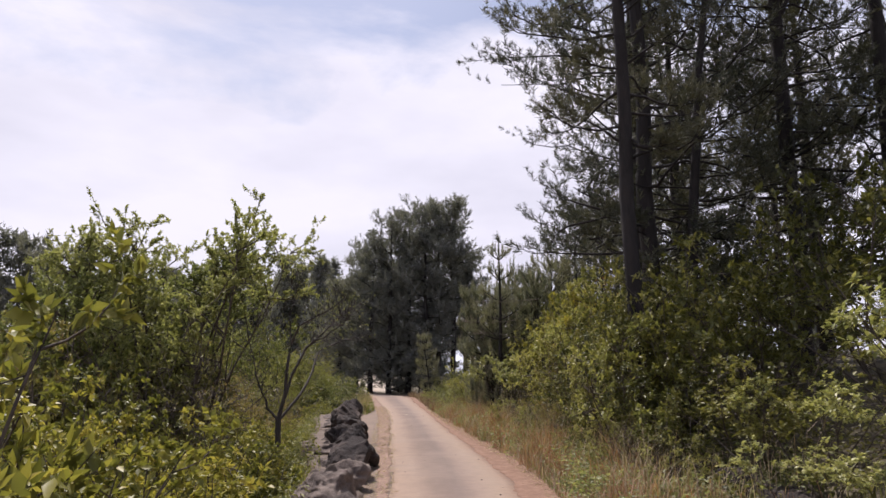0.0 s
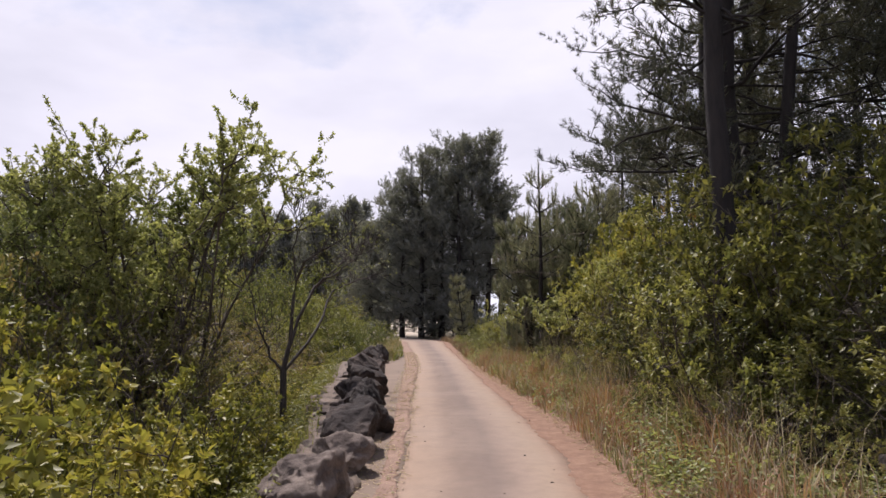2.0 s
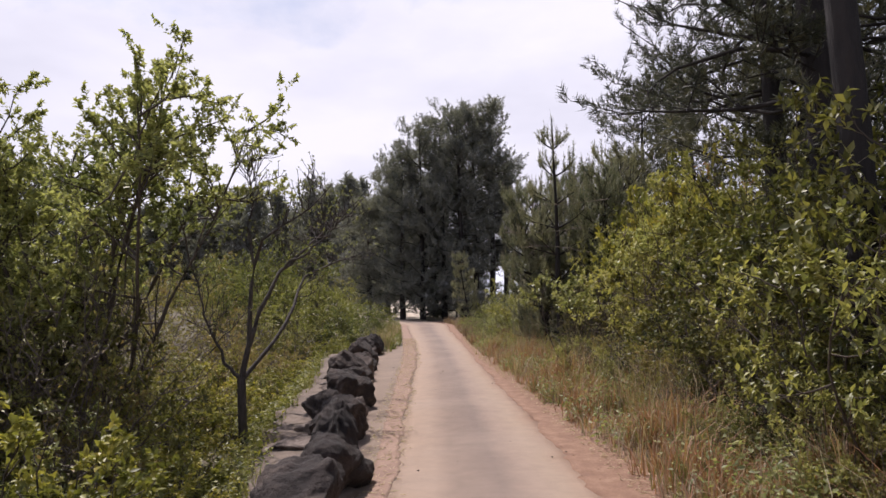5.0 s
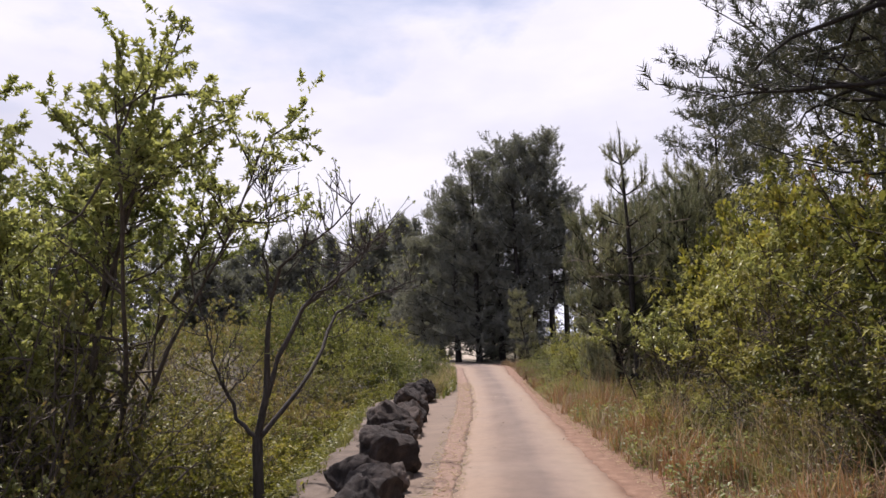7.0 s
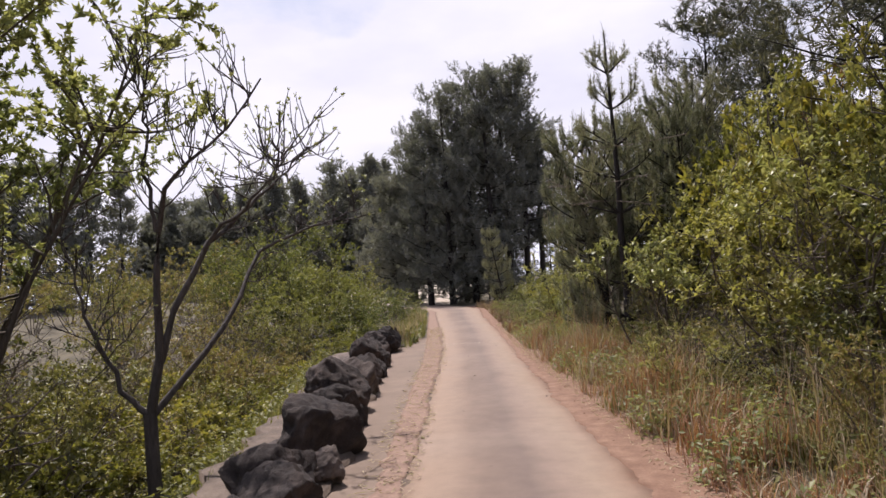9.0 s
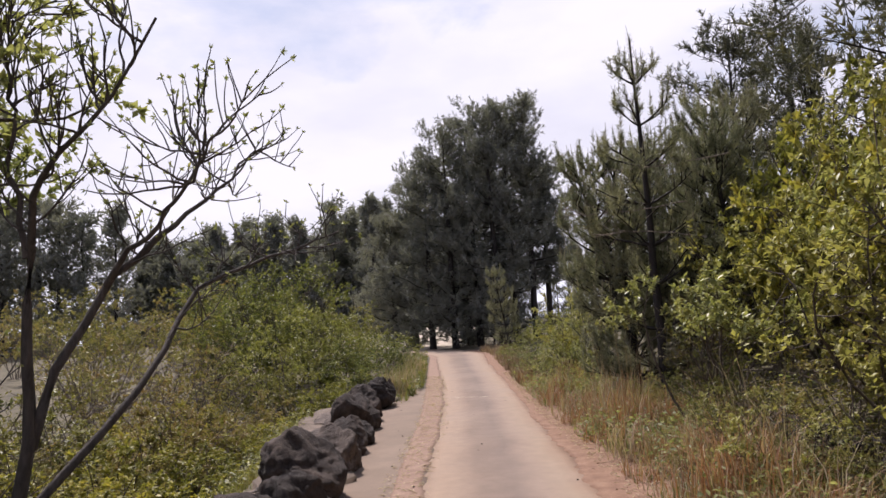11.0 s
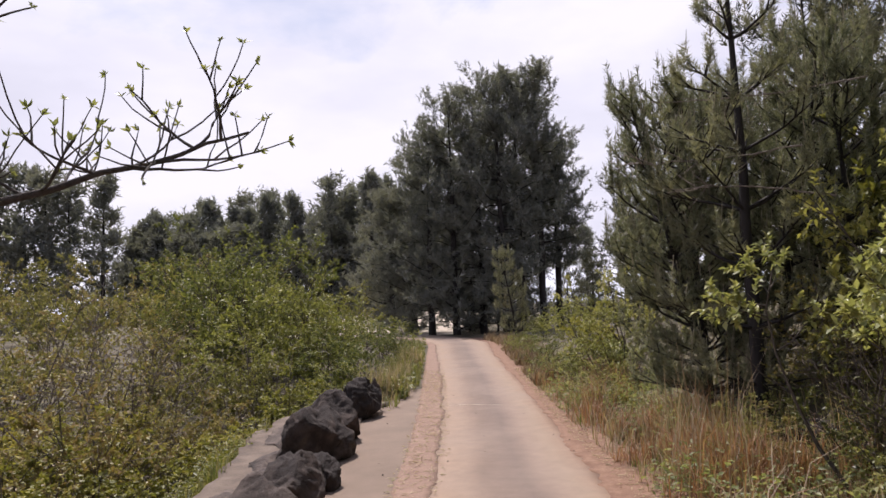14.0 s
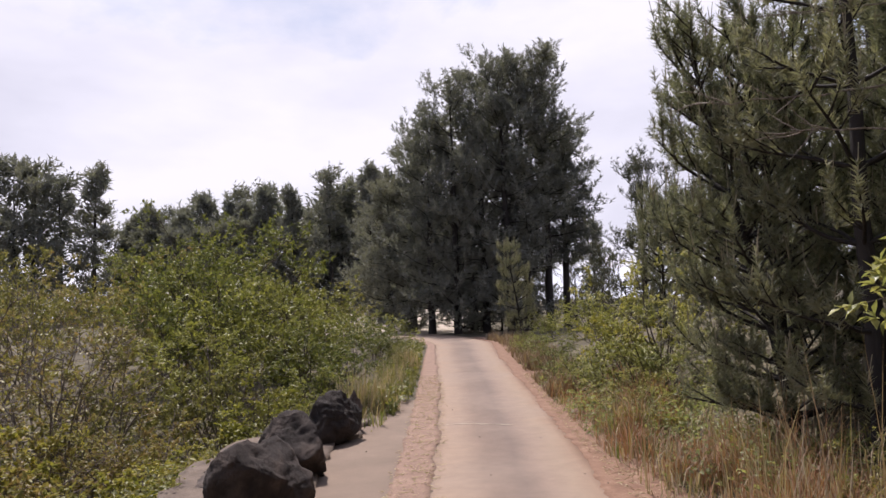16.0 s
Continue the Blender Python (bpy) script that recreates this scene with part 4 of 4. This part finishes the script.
tall_far = shrub(214, "shrub", "tall mounded fresh green shrub in the field", "shrub", "tall shrubs in the field", (-9.6, 39.0, ground_at(-9.6, 39.0)), 5.3, 2.7, M_LEAF_FIELD, stems=12, kids=10, grand=5, per=15, size=0.105, woody=0.15, thick=0.035)
OG = "olive shrubs"
olive1 = shrub(203, "shrub", "olive and reddish shrub with many fine twigs", "shrub", OG, (-6.4, 24.0, ground_at(-6.4, 24.0)), 2.0, 1.4, M_LEAF_OLIVE, M_TWIG, 9, 6, 5, 15, 0.066, woody=0.6)
olive_far = shrub(213, "shrub", "olive-brown shrub in the field", "shrub", OG, (-12.0, 30.0, ground_at(-12.0, 30.0)), 2.6, 1.9, M_LEAF_OLIVE, M_TWIG, 8, 7, 4, 12, 0.092, woody=0.25)
TH = "thicket on the bank"
dark1 = shrub(204, "shrub", "deep green shrub in the thicket, leaves darkened for its shade", "shrub", TH, (3.9, 11.6, ground_at(3.9, 11.6)), 2.2, 1.4, M_LEAF_DARK, stems=8, kids=8, grand=4, per=11, size=0.088, leaf_from=0.36, upright=0.75)
dark2 = shrub(205, "shrub", "deep green shrub in the thicket, leaves darkened for its shade", "shrub", TH, (5.4, 11.9, ground_at(5.4, 11.9)), 2.3, 1.5, M_LEAF_DARK, stems=8, kids=8, grand=4, per=11, size=0.088, leaf_from=0.42, upright=0.75)
pale1 = shrub(206, "broadleaf_shrub", "mounded shrub with spreading pale pointed leaves", "shrub", "pale broad-leaved shrubs", (2.0, 20.9, ground_at(2.0, 20.9)), 2.0, 1.1, M_LEAF_PALE, stems=9, kids=7, grand=5, per=17, size=0.074, full=True, upright=0.85, leaf_from=0.6)
twiggy = shrub(207, "bare_shrub", "grey leafless tangle of dry twigs", "shrub", "dry twig tangles", (-8.5, 21.5, ground_at(-8.5, 21.5)), 2.1, 1.5, M_LEAF_OLIVE, M_TWIG, 9, 8, 5, 1, 0.06, woody=0.6)
rust = shrub(208, "rust_shrub", "shrub with rust-coloured young leaves", "shrub", "", (4.9, 21.2, ground_at(4.9, 21.2)), 2.9, 0.7, M_LEAF_RUST, stems=6, kids=6, grand=4, per=9, size=0.08)
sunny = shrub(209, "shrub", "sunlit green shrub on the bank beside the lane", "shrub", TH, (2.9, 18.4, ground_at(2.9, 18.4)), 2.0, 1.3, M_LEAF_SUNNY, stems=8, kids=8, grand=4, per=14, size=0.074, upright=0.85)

rng = np.random.default_rng(5)


def plant(kinds, spots, sink=0.0):
    for i, (x, y, s, tall) in enumerate(spots):
        again(kinds[i % len(kinds)], x, y, ground_at(x, y) - sink, rng.uniform(0, 360), s, tall)


# left, near to far
plant([tall_far], [(-11.6, 40.0, 0.95, 0.92), (-7.6, 38.4, 0.8, 0.85), (-13.6, 41.5, 0.85, 0.75)])
plant([bright1, bright2], [(-3.5, 4.4, 1.15, 1.15), (-4.6, 6.2, 1.1, 1.1), (-3.9, 7.4, 1.0, 1.0), (-2.2, 7.0, 0.7, 0.9), (-5.6, 8.6, 1.1, 1.05), (-4.3, 9.6, 1.0, 0.95), (-2.75, 10.4, 0.72, 0.95),
                           (-3.5, 11.8, 0.8, 0.85), (-5.3, 11.2, 1.0, 0.95), (-6.8, 10.5, 1.2, 1.15), (-7.6, 7.6, 1.25, 1.2), (-3.3, 13.2, 0.65, 0.8), (-3.55, 10.8, 0.85, 1.1), (-4.9, 10.1, 1.05, 1.15), (-6.0, 12.2, 1.15, 1.2), (-3.0, 12.3, 0.55, 0.85)])
plant([bright2], [(-4.1, 15.2, 0.72, 0.75), (-4.1, 17.6, 0.62, 0.7), (-5.2, 16.2, 0.9, 0.8), (-4.75, 18.8, 0.72, 0.75), (-5.6, 20.0, 0.85, 0.8), (-5.0, 20.9, 0.66, 0.75), (-5.35, 22.4, 0.7, 0.75), (-5.65, 24.6, 0.66, 0.8), (-6.4, 17.9, 0.85, 0.8)])
plant([olive1, bright2, olive1], [(-5.9, 22.2, 0.8, 0.85), (-7.0, 20.5, 0.9, 0.8), (-5.9, 26.4, 0.8, 0.9), (-6.8, 26.6, 0.85, 0.85), (-8.2, 25.0, 0.85, 0.8), (-7.8, 28.6, 1.05, 1.0), (-9.8, 27.5, 0.95, 0.9), (-5.0, 28.4, 0.8, 0.9),
                                (-6.2, 29.6, 1.0, 1.05), (-8.6, 22.9, 0.8, 0.75), (-10.4, 23.6, 0.85, 0.8)])
plant([olive_far], [(-9.5, 31.0, 0.85, 0.85), (-11.8, 35.5, 1.05, 0.95), (-14.5, 34.0, 1.05, 0.85), (-17, 39, 1.3, 1.1), (-13, 40, 1.2, 1.1), (-21, 44, 1.5, 1.1), (-16, 46, 1.4, 1.1), (-26, 40, 1.5, 1.1), (-11, 46, 1.2, 1.1), (-24, 52, 1.6, 1.1), (-30, 48, 1.7, 1.1),
                    (-18, 54, 1.6, 1.0), (-34, 56, 1.8, 1.1), (-9, 50, 1.1, 0.9), (-13, 54, 1.2, 0.9), (-26, 62, 1.9, 1.0), (-38, 66, 2.0, 1.1), (-44, 60, 2.0, 1.1), (-22, 30, 1.1, 0.8), (-28, 34, 1.3, 0.9), (-16, 28, 0.95, 0.75)])
plant([olive1, sunny], [(-5.0, 14.2, 0.85, 1.1), (-6.2, 14.7, 0.95, 1.15), (-7.3, 13.6, 1.2, 1.5), (-4.5, 13.0, 0.75, 1.1), (-8.8, 15.0, 1.3, 1.5)])
plant([bright_far], [(-9.0, 34.8, 1.1, 1.1), (-6.4, 34.6, 0.9, 0.95), (-10.6, 36.8, 1.1, 1.15), (-5.2, 32.2, 0.72, 0.8), (-4.75, 30.4, 0.55, 0.75), (-5.6, 36.5, 0.8, 0.8), (-5.6, 40.0, 0.7, 0.7), (-6.5, 44.0, 0.8, 0.7), (-7.4, 31.2, 0.8, 0.85), (-6.0, 33.4, 0.8, 0.85)])
plant([twiggy], [(-10.8, 20.4, 1.1, 1.0), (-7.2, 23.2, 0.8, 0.75), (-6.6, 25.4, 0.8, 0.8), (-12.8, 25.5, 1.2, 1.0), (-10.0, 17.5, 1.1, 1.0), (-13.5, 21.0, 1.3, 1.0), (-9.0, 19.0, 1.0, 0.9),
                 (-7.4, 15.0, 1.1, 1.35), (-5.7, 15.2, 1.0, 1.3), (-6.6, 19.2, 0.8, 0.9), (-5.2, 13.4, 0.9, 1.2), (-7.6, 27.0, 1.05, 1.05), (-9.0, 29.0, 1.2, 1.15), (-11.0, 29.0, 1.3, 1.2), (-8.0, 18.6, 1.0, 0.9), (-9.2, 24.0, 1.1, 1.0)])
plant([bright1], [(-5.25, 25.2, 0.55, 0.65), (-5.6, 23.0, 0.6, 0.7), (-6.3, 21.2, 0.65, 0.7), (-6.9, 23.9, 0.7, 0.75), (-5.4, 27.0, 0.6, 0.7), (-7.4, 25.9, 0.8, 0.85), (-5.0, 19.7, 0.5, 0.6)])
plant([bright1, dark1, bright2], [(-5.9, 18.4, 0.8, 0.75), (-6.6, 19.8, 0.9, 0.8), (-7.6, 20.4, 1.0, 0.8), (-6.2, 21.8, 0.8, 0.75), (-7.9, 23.2, 1.0, 0.85), (-8.8, 20.6, 1.1, 0.9), (-6.5, 23.2, 0.75, 0.8), (-9.6, 22.4, 1.1, 0.9), (-10.8, 21.8, 1.2, 0.9), (-5.5, 20.4, 0.6, 0.6)])
plant([dark1, olive1], [(-7.0, 18.9, 0.7, 0.7), (-8.0, 22.6, 0.8, 0.75), (-9.3, 21.2, 0.85, 0.75), (-10.6, 25.4, 0.9, 0.85), (-6.1, 19.2, 0.55, 0.6), (-7.1, 24.4, 0.7, 0.75)])
plant([olive1, twiggy, olive1], [(-5.6, 15.0, 1.1, 1.5), (-6.4, 15.2, 1.2, 1.6), (-7.4, 14.8, 1.2, 1.5), (-5.9, 17.6, 0.95, 1.0), (-7.6, 18.0, 1.1, 1.1), (-7.0, 15.4, 1.0, 1.1), (-8.6, 16.0, 1.2, 1.2), (-6.3, 14.2, 0.95, 1.1), (-9.6, 14.0, 1.3, 1.2), (-10.5, 18.5, 1.3, 1.1), (-5.4, 18.6, 0.7, 0.8), (-8.2, 19.8, 0.9, 0.9)])
# right bank
plant([sunny, sunny, bright2], [(4.9, 24.0, 1.35, 1.3), (5.4, 21.9, 1.3, 1.35), (4.4, 22.9, 1.2, 1.3)])
plant([sunny, dark1], [(2.95, 11.0, 0.85, 1.3), (3.65, 10.9, 1.0, 1.2), (3.0, 12.0, 0.8, 1.35), (3.9, 12.6, 1.0, 1.3)])
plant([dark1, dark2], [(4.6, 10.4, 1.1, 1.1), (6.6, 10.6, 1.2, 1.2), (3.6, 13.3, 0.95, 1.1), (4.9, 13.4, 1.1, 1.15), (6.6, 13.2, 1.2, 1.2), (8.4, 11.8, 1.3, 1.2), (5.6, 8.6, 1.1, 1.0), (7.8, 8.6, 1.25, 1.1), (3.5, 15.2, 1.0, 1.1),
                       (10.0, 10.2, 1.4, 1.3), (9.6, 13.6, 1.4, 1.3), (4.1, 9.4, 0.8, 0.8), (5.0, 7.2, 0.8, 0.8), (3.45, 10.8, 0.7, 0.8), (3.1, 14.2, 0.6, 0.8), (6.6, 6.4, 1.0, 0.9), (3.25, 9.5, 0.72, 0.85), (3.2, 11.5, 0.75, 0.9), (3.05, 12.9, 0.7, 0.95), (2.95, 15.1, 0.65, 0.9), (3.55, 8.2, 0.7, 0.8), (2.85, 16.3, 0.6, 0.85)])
plant([sunny, bright2], [(3.4, 16.8, 0.95, 1.0), (3.6, 20.9, 1.1, 1.4), (3.3, 22.2, 1.0, 1.25), (4.2, 22.0, 1.15, 1.6), (0.75, 27.4, 0.5, 0.65), (1.3, 24.1, 0.42, 0.55), (0.35, 29.9, 0.55, 0.75), (0.9, 31.2, 0.8, 0.95), (4.9, 17.8, 1.2, 1.45), (4.3, 19.4, 1.15, 1.5), (5.8, 19.6, 1.25, 1.3), (5.0, 23.0, 1.15, 1.15), (0.95, 28.3, 0.75, 0.95), (0.6, 26.3, 0.38, 0.5), (1.7, 30.5, 0.9, 1.1)])
plant([bright_far], [(0.0, 32.4, 0.42, 0.5), (-0.1, 35.4, 0.45, 0.55), (-0.6, 38.6, 0.42, 0.5), (-0.4, 42.0, 0.5, 0.5), (1.2, 37.0, 0.65, 0.7), (1.4, 41.0, 0.7, 0.7), (0.4, 45.4, 0.6, 0.6)])
plant([pale1], [(3.5, 21.2, 0.9, 1.2), (3.6, 24.4, 0.9, 1.1), (3.3, 6.4, 0.62, 0.62), (3.8, 7.2, 0.7, 0.7), (4.0, 5.6, 0.95, 1.0), (2.6, 7.8, 0.4, 0.4), (1.5, 24.0, 0.45, 0.5), (3.5, 18.2, 1.0, 1.15), (4.3, 20.4, 1.1, 1.3), (0.95, 29.0, 0.65, 0.7)])
again(bright1, -2.35, 3.3, ground_at(-2.35, 3.3), 40, 1.05, 1.3)
again(bright2, -3.3, 3.0, ground_at(-3.3, 3.0), 100, 1.2, 1.4)
plant([twiggy], [(3.3, 14.4, 0.7, 0.8), (2.5, 22.4, 0.65, 0.7), (4.1, 12.2, 0.8, 0.8), (2.4, 24.8, 0.6, 0.7), (2.75, 13.6, 0.55, 0.75), (2.7, 15.8, 0.55, 0.8), (2.5, 17.9, 0.6, 0.8), (2.3, 19.6, 0.5, 0.65), (3.0, 17.2, 0.8, 1.0)])
plant([olive1], [(3.0, 14.8, 0.75, 1.0), (3.1, 17.4, 0.85, 1.2), (2.6, 18.9, 0.6, 0.85), (3.2, 12.5, 0.65, 0.9), (3.6, 19.2, 1.0, 1.5), (2.7, 23.4, 0.7, 0.9)])

# low scrub among the bank's grass
rng = np.random.default_rng(15)
for i in range(26):
    y = 8.2 + 0.58 * i
    x = float(verge_right(y)) + rng.uniform(0.75, 1.75)
    again((olive1, sunny, twiggy, dark1)[i % 4], x, y, ground_at(x, y), rng.uniform(0, 360), rng.uniform(0.28, 0.46), rng.uniform(0.8, 1.2))

# ---------------------------------------------------------------- grass


def blades(seed, n, place, lo, hi, wd, bend=0.45):
    """Bent blades of three joints; place(rng, n) gives feet."""
    rng = np.random.default_rng(seed)
    p = place(rng, n)
    az = rng.uniform(0, 2 * np.pi, n)
    way = np.stack([np.cos(az), np.sin(az), np.zeros(n)], 1)
    h = rng.uniform(lo, hi, n)[:, None]
    h = h * np.clip(0.72 + 0.5 * np.sin(2.9 * p[:, :1] + 1.1 * p[:, 1:2]) * np.sin(2.1 * p[:, 1:2] - 0.9 * p[:, :1]) + 0.25 * np.sin(5.3 * p[:, 1:2]), 0.35, 1.25)
    lean = rng.uniform(0.05, bend, n)[:, None]
    side = np.stack([-np.sin(az), np.cos(az), np.zeros(n)], 1) * wd / 2
    up = np.array([0, 0, 1.0])
    m = p + way * h * lean * 0.3 + up * h * 0.55
    t = p + way * h * lean + up * h * (1 - 0.35 * lean)
    v = np.stack([p - side, p + side, m + side * 0.8, m - side * 0.8, t], 1).reshape(-1, 3)
    i = np.arange(n)[:, None, None] * 5
    return v, (i + np.array([[[0, 1, 2], [0, 2, 3], [3, 2, 4]]])).reshape(-1, 3)


def clumped(y0, y1, off0, off1, edge, sign=1, clumps=260, spread=0.14):
    def place(rng, n):
        cy = rng.uniform(y0, y1, clumps)
        cs = off0 + (off1 - off0) * rng.beta(1.1, 1.3, clumps)
        k = rng.integers(0, clumps, n)
        y = cy[k] + rng.normal(0, spread, n)
        x = edge(y) + sign * np.maximum(cs[k] + rng.normal(0, spread, n), -0.06)
        return np.stack([x, y, ground_height(x, y) - 0.02], 1)
    return place


def grass(seed, n, place, lo, hi, wd, mat, label, bend=0.45):
    ob = piece("grass", tri_mesh("grass", *blades(seed, n, place, lo, hi, wd, bend)), mat)
    return tagged(ob, label, "grass", kind="stuff")


grass(301, 8000, clumped(4, 30, 0.0, 1.6, verge_right, clumps=420), 0.2, 0.66, 0.011, M_STRAW, "dry straw-coloured grass on the bank", 0.95)
grass(302, 10000, clumped(6, 30, 0.05, 1.5, verge_right, clumps=170), 0.25, 0.68, 0.010, M_RUSTGRASS, "rust-red dry grass in clumps on the bank", 0.9)
grass(303, 11000, clumped(4, 34, 0.05, 2.2, verge_right, clumps=330), 0.12, 0.42, 0.012, M_GREENGRASS, "green grass and weeds on the bank", 0.9)
grass(304, 6000, clumped(30, 50, 0.0, 1.3, verge_right, clumps=160), 0.2, 0.6, 0.022, M_STRAW, "dry grass at the far verge", 0.8)
grass(305, 4200, clumped(27.2, 47, 0.0, 1.0, lambda y: rock_line(y), -1, clumps=110), 0.2, 0.5, 0.018, M_GREENGRASS, "grass along the far end of the lane", 0.8)
grass(306, 1500, clumped(27.6, 36, 0.0, 0.8, lambda y: rock_line(y), -1, clumps=26), 0.4, 0.9, 0.014, M_STRAW, "tall pale dry grass at the end of the boulders", 0.6)
grass(307, 130, clumped(21.4, 23.6, 0.3, 0.75, verge_right, clumps=16, spread=0.1), 0.7, 1.4, 0.009, M_STRAW, "tall pale reed stalks under the young pine", 0.35)
grass(310, 2300, clumped(7, 23, 0.5, 1.9, verge_right, clumps=150, spread=0.2), 0.55, 1.2, 0.008, M_STRAW, "tall thin pale dry stalks on the bank", 0.9)
grass(309, 3600, clumped(9, 24, 0.35, 1.7, verge_right, clumps=75), 0.4, 0.85, 0.010, M_RUSTGRASS, "tall tangled rust-brown grass below the thicket", 0.95)
grass(308, 4200, clumped(8, 27, 0.12, 0.8, ledge_line, -1, clumps=150), 0.12, 0.4, 0.011, M_GREENGRASS, "weeds along the edge of the ledge", 0.8)


def weeds(seed, n, place, size, mat, label):
    """Low broad-leaved plants in clumps."""
    rng = np.random.default_rng(seed)
    p = place(rng, n)
    p[:, 2] += rng.beta(1.3, 2.2, n) * 0.5
    d = unit(rng.normal(size=(n, 3)) * np.array([1, 1, 0.4]))
    ln = size * rng.uniform(0.6, 1.3, n)
    ob = piece("weeds", tri_mesh("weeds", *kites(p, d, unit(rng.normal(size=(n, 3)) * 0.5 + [0, 0, 1.0]), ln, ln * 0.5)), mat)
    return tagged(ob, label, "weeds", kind="stuff")


weeds(321, 27000, clumped(5, 33, 0.05, 1.9, verge_right, clumps=150, spread=0.16), 0.06, M_LEAF_TREE, "low leafy weeds among the dry grass")
weeds(324, 6000, clumped(4, 24, 1.7, 5.5, verge_right, clumps=150, spread=0.24), 0.075, M_LEAF_DARK, "leafy undergrowth on the bank, darkened for the thicket's shade")
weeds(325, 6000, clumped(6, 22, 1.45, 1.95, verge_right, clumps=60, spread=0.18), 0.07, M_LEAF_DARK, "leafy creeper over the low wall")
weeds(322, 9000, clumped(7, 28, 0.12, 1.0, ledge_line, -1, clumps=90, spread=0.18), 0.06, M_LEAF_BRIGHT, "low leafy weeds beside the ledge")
# next two: dark leaf colour stands in for shade in the gaps
weeds(326, 12000, clumped(8, 33, 0.8, 9.0, ledge_line, -1, clumps=170, spread=0.3), 0.09, M_LEAF_DARK, "low undergrowth between the shrubs, darkened for the shaded gaps")
weeds(327, 14000, clumped(14, 34, 1.0, 14.0, ledge_line, -1, clumps=300, spread=0.42), 0.09, M_LEAF_DARK, "low olive undergrowth over the field, darkened for the shaded gaps")
weeds(323, 5000, clumped(27.2, 46, 0.0, 1.2, rock_line, -1, clumps=60, spread=0.2), 0.09, M_LEAF_BRIGHT, "low leafy weeds at the lane's far edge")

# straw litter and small pebbles on the lane's edges
def litter(seed, n, place, mat, name, label, category):
    rng = np.random.default_rng(seed)
    p = place(rng, n)
    d = unit(rng.normal(size=(n, 3)) * np.array([1, 1, 0.08]))
    ln = rng.uniform(0.02, 0.09, n)
    ob = piece(name, tri_mesh(name, *kites(p, d, np.tile([0, 0, 1.0], (n, 1)), ln, ln * 0.16)), mat)
    return tagged(ob, label, category, kind="stuff")


def scatter(y0, y1, edge_a, edge_b, z=0.006):
    def place(rng, n):
        y = rng.uniform(y0, y1, n)
        u = rng.uniform(0, 1, n)
        x = edge_a(y) + (edge_b(y) - edge_a(y)) * u
        return np.stack([x, y, np.full(n, z)], 1)
    return place


litter(401, 4000, scatter(7, 34, lambda y: road_left(y) - 0.40, lambda y: road_left(y) + 0.12, 0.016), M_STRAW, "straw_litter", "straw litter along the lane", "litter")
litter(402, 6500, scatter(5, 34, lambda y: verge_right(y) - 0.22, lambda y: verge_right(y) + 0.32, 0.014), M_STRAW, "straw_litter", "dry straw fallen on the red soil", "litter")


def pebbles(seed, n, place, mat, label):
    rng = np.random.default_rng(seed)
    p = place(rng, n)
    base = np.array([(1, 0, 0), (-1, 0, 0), (0, 1, 0), (0, -1, 0), (0, 0, 0.7), (0, 0, -0.7)], float)
    r = rng.uniform(0.005, 0.015, (n, 1, 1)) * rng.uniform(0.7, 1.3, (n, 6, 1))
    v = (p[:, None] + base[None] * r).reshape(-1, 3)
    f = np.array([[0, 2, 4], [2, 1, 4], [1, 3, 4], [3, 0, 4], [2, 0, 5], [1, 2, 5], [3, 1, 5], [0, 3, 5]])
    f = (np.arange(n)[:, None, None] * 6 + f[None]).reshape(-1, 3)
    return tagged(piece("pebbles", tri_mesh("pebbles", v, f), mat), label, "pebbles", kind="stuff")


pebbles(411, 220, scatter(5, 30, lambda y: road_right(y) + 0.02, lambda y: verge_right(y) + 0.2), M_RED, "small reddish stones on the soil verge")
pebbles(412, 45, scatter(7, 30, lambda y: rock_line(y), lambda y: road_right(y), 0.012), M_ROCK, "scattered dark pebbles on the lane")


# pale transverse joint in the concrete
jt = np.linspace(0.08, 0.62, 15)
jy = 27.4 - 0.5 * (jt - 0.25) ** 2 + 0.05 * np.sin(jt * 9)
jx = road_left(jy) + (road_right(jy) - road_left(jy)) * jt
jz = 0.012 * (1 - (2 * jt - 1) ** 2) + 0.005
jw = 0.014 + 0.009 * np.sin(jt * 37)
jv = np.concatenate([np.stack([jx, jy - jw, jz], 1), np.stack([jx, jy + jw, jz], 1)])
jf = np.arange(14)[:, None] + np.array([[0, 1, 16, 15]])
tagged(piece("road_joint", tri_mesh("road_joint", jv, jf), M_SAND), "pale worn joint across the concrete", "joint", kind="structure")
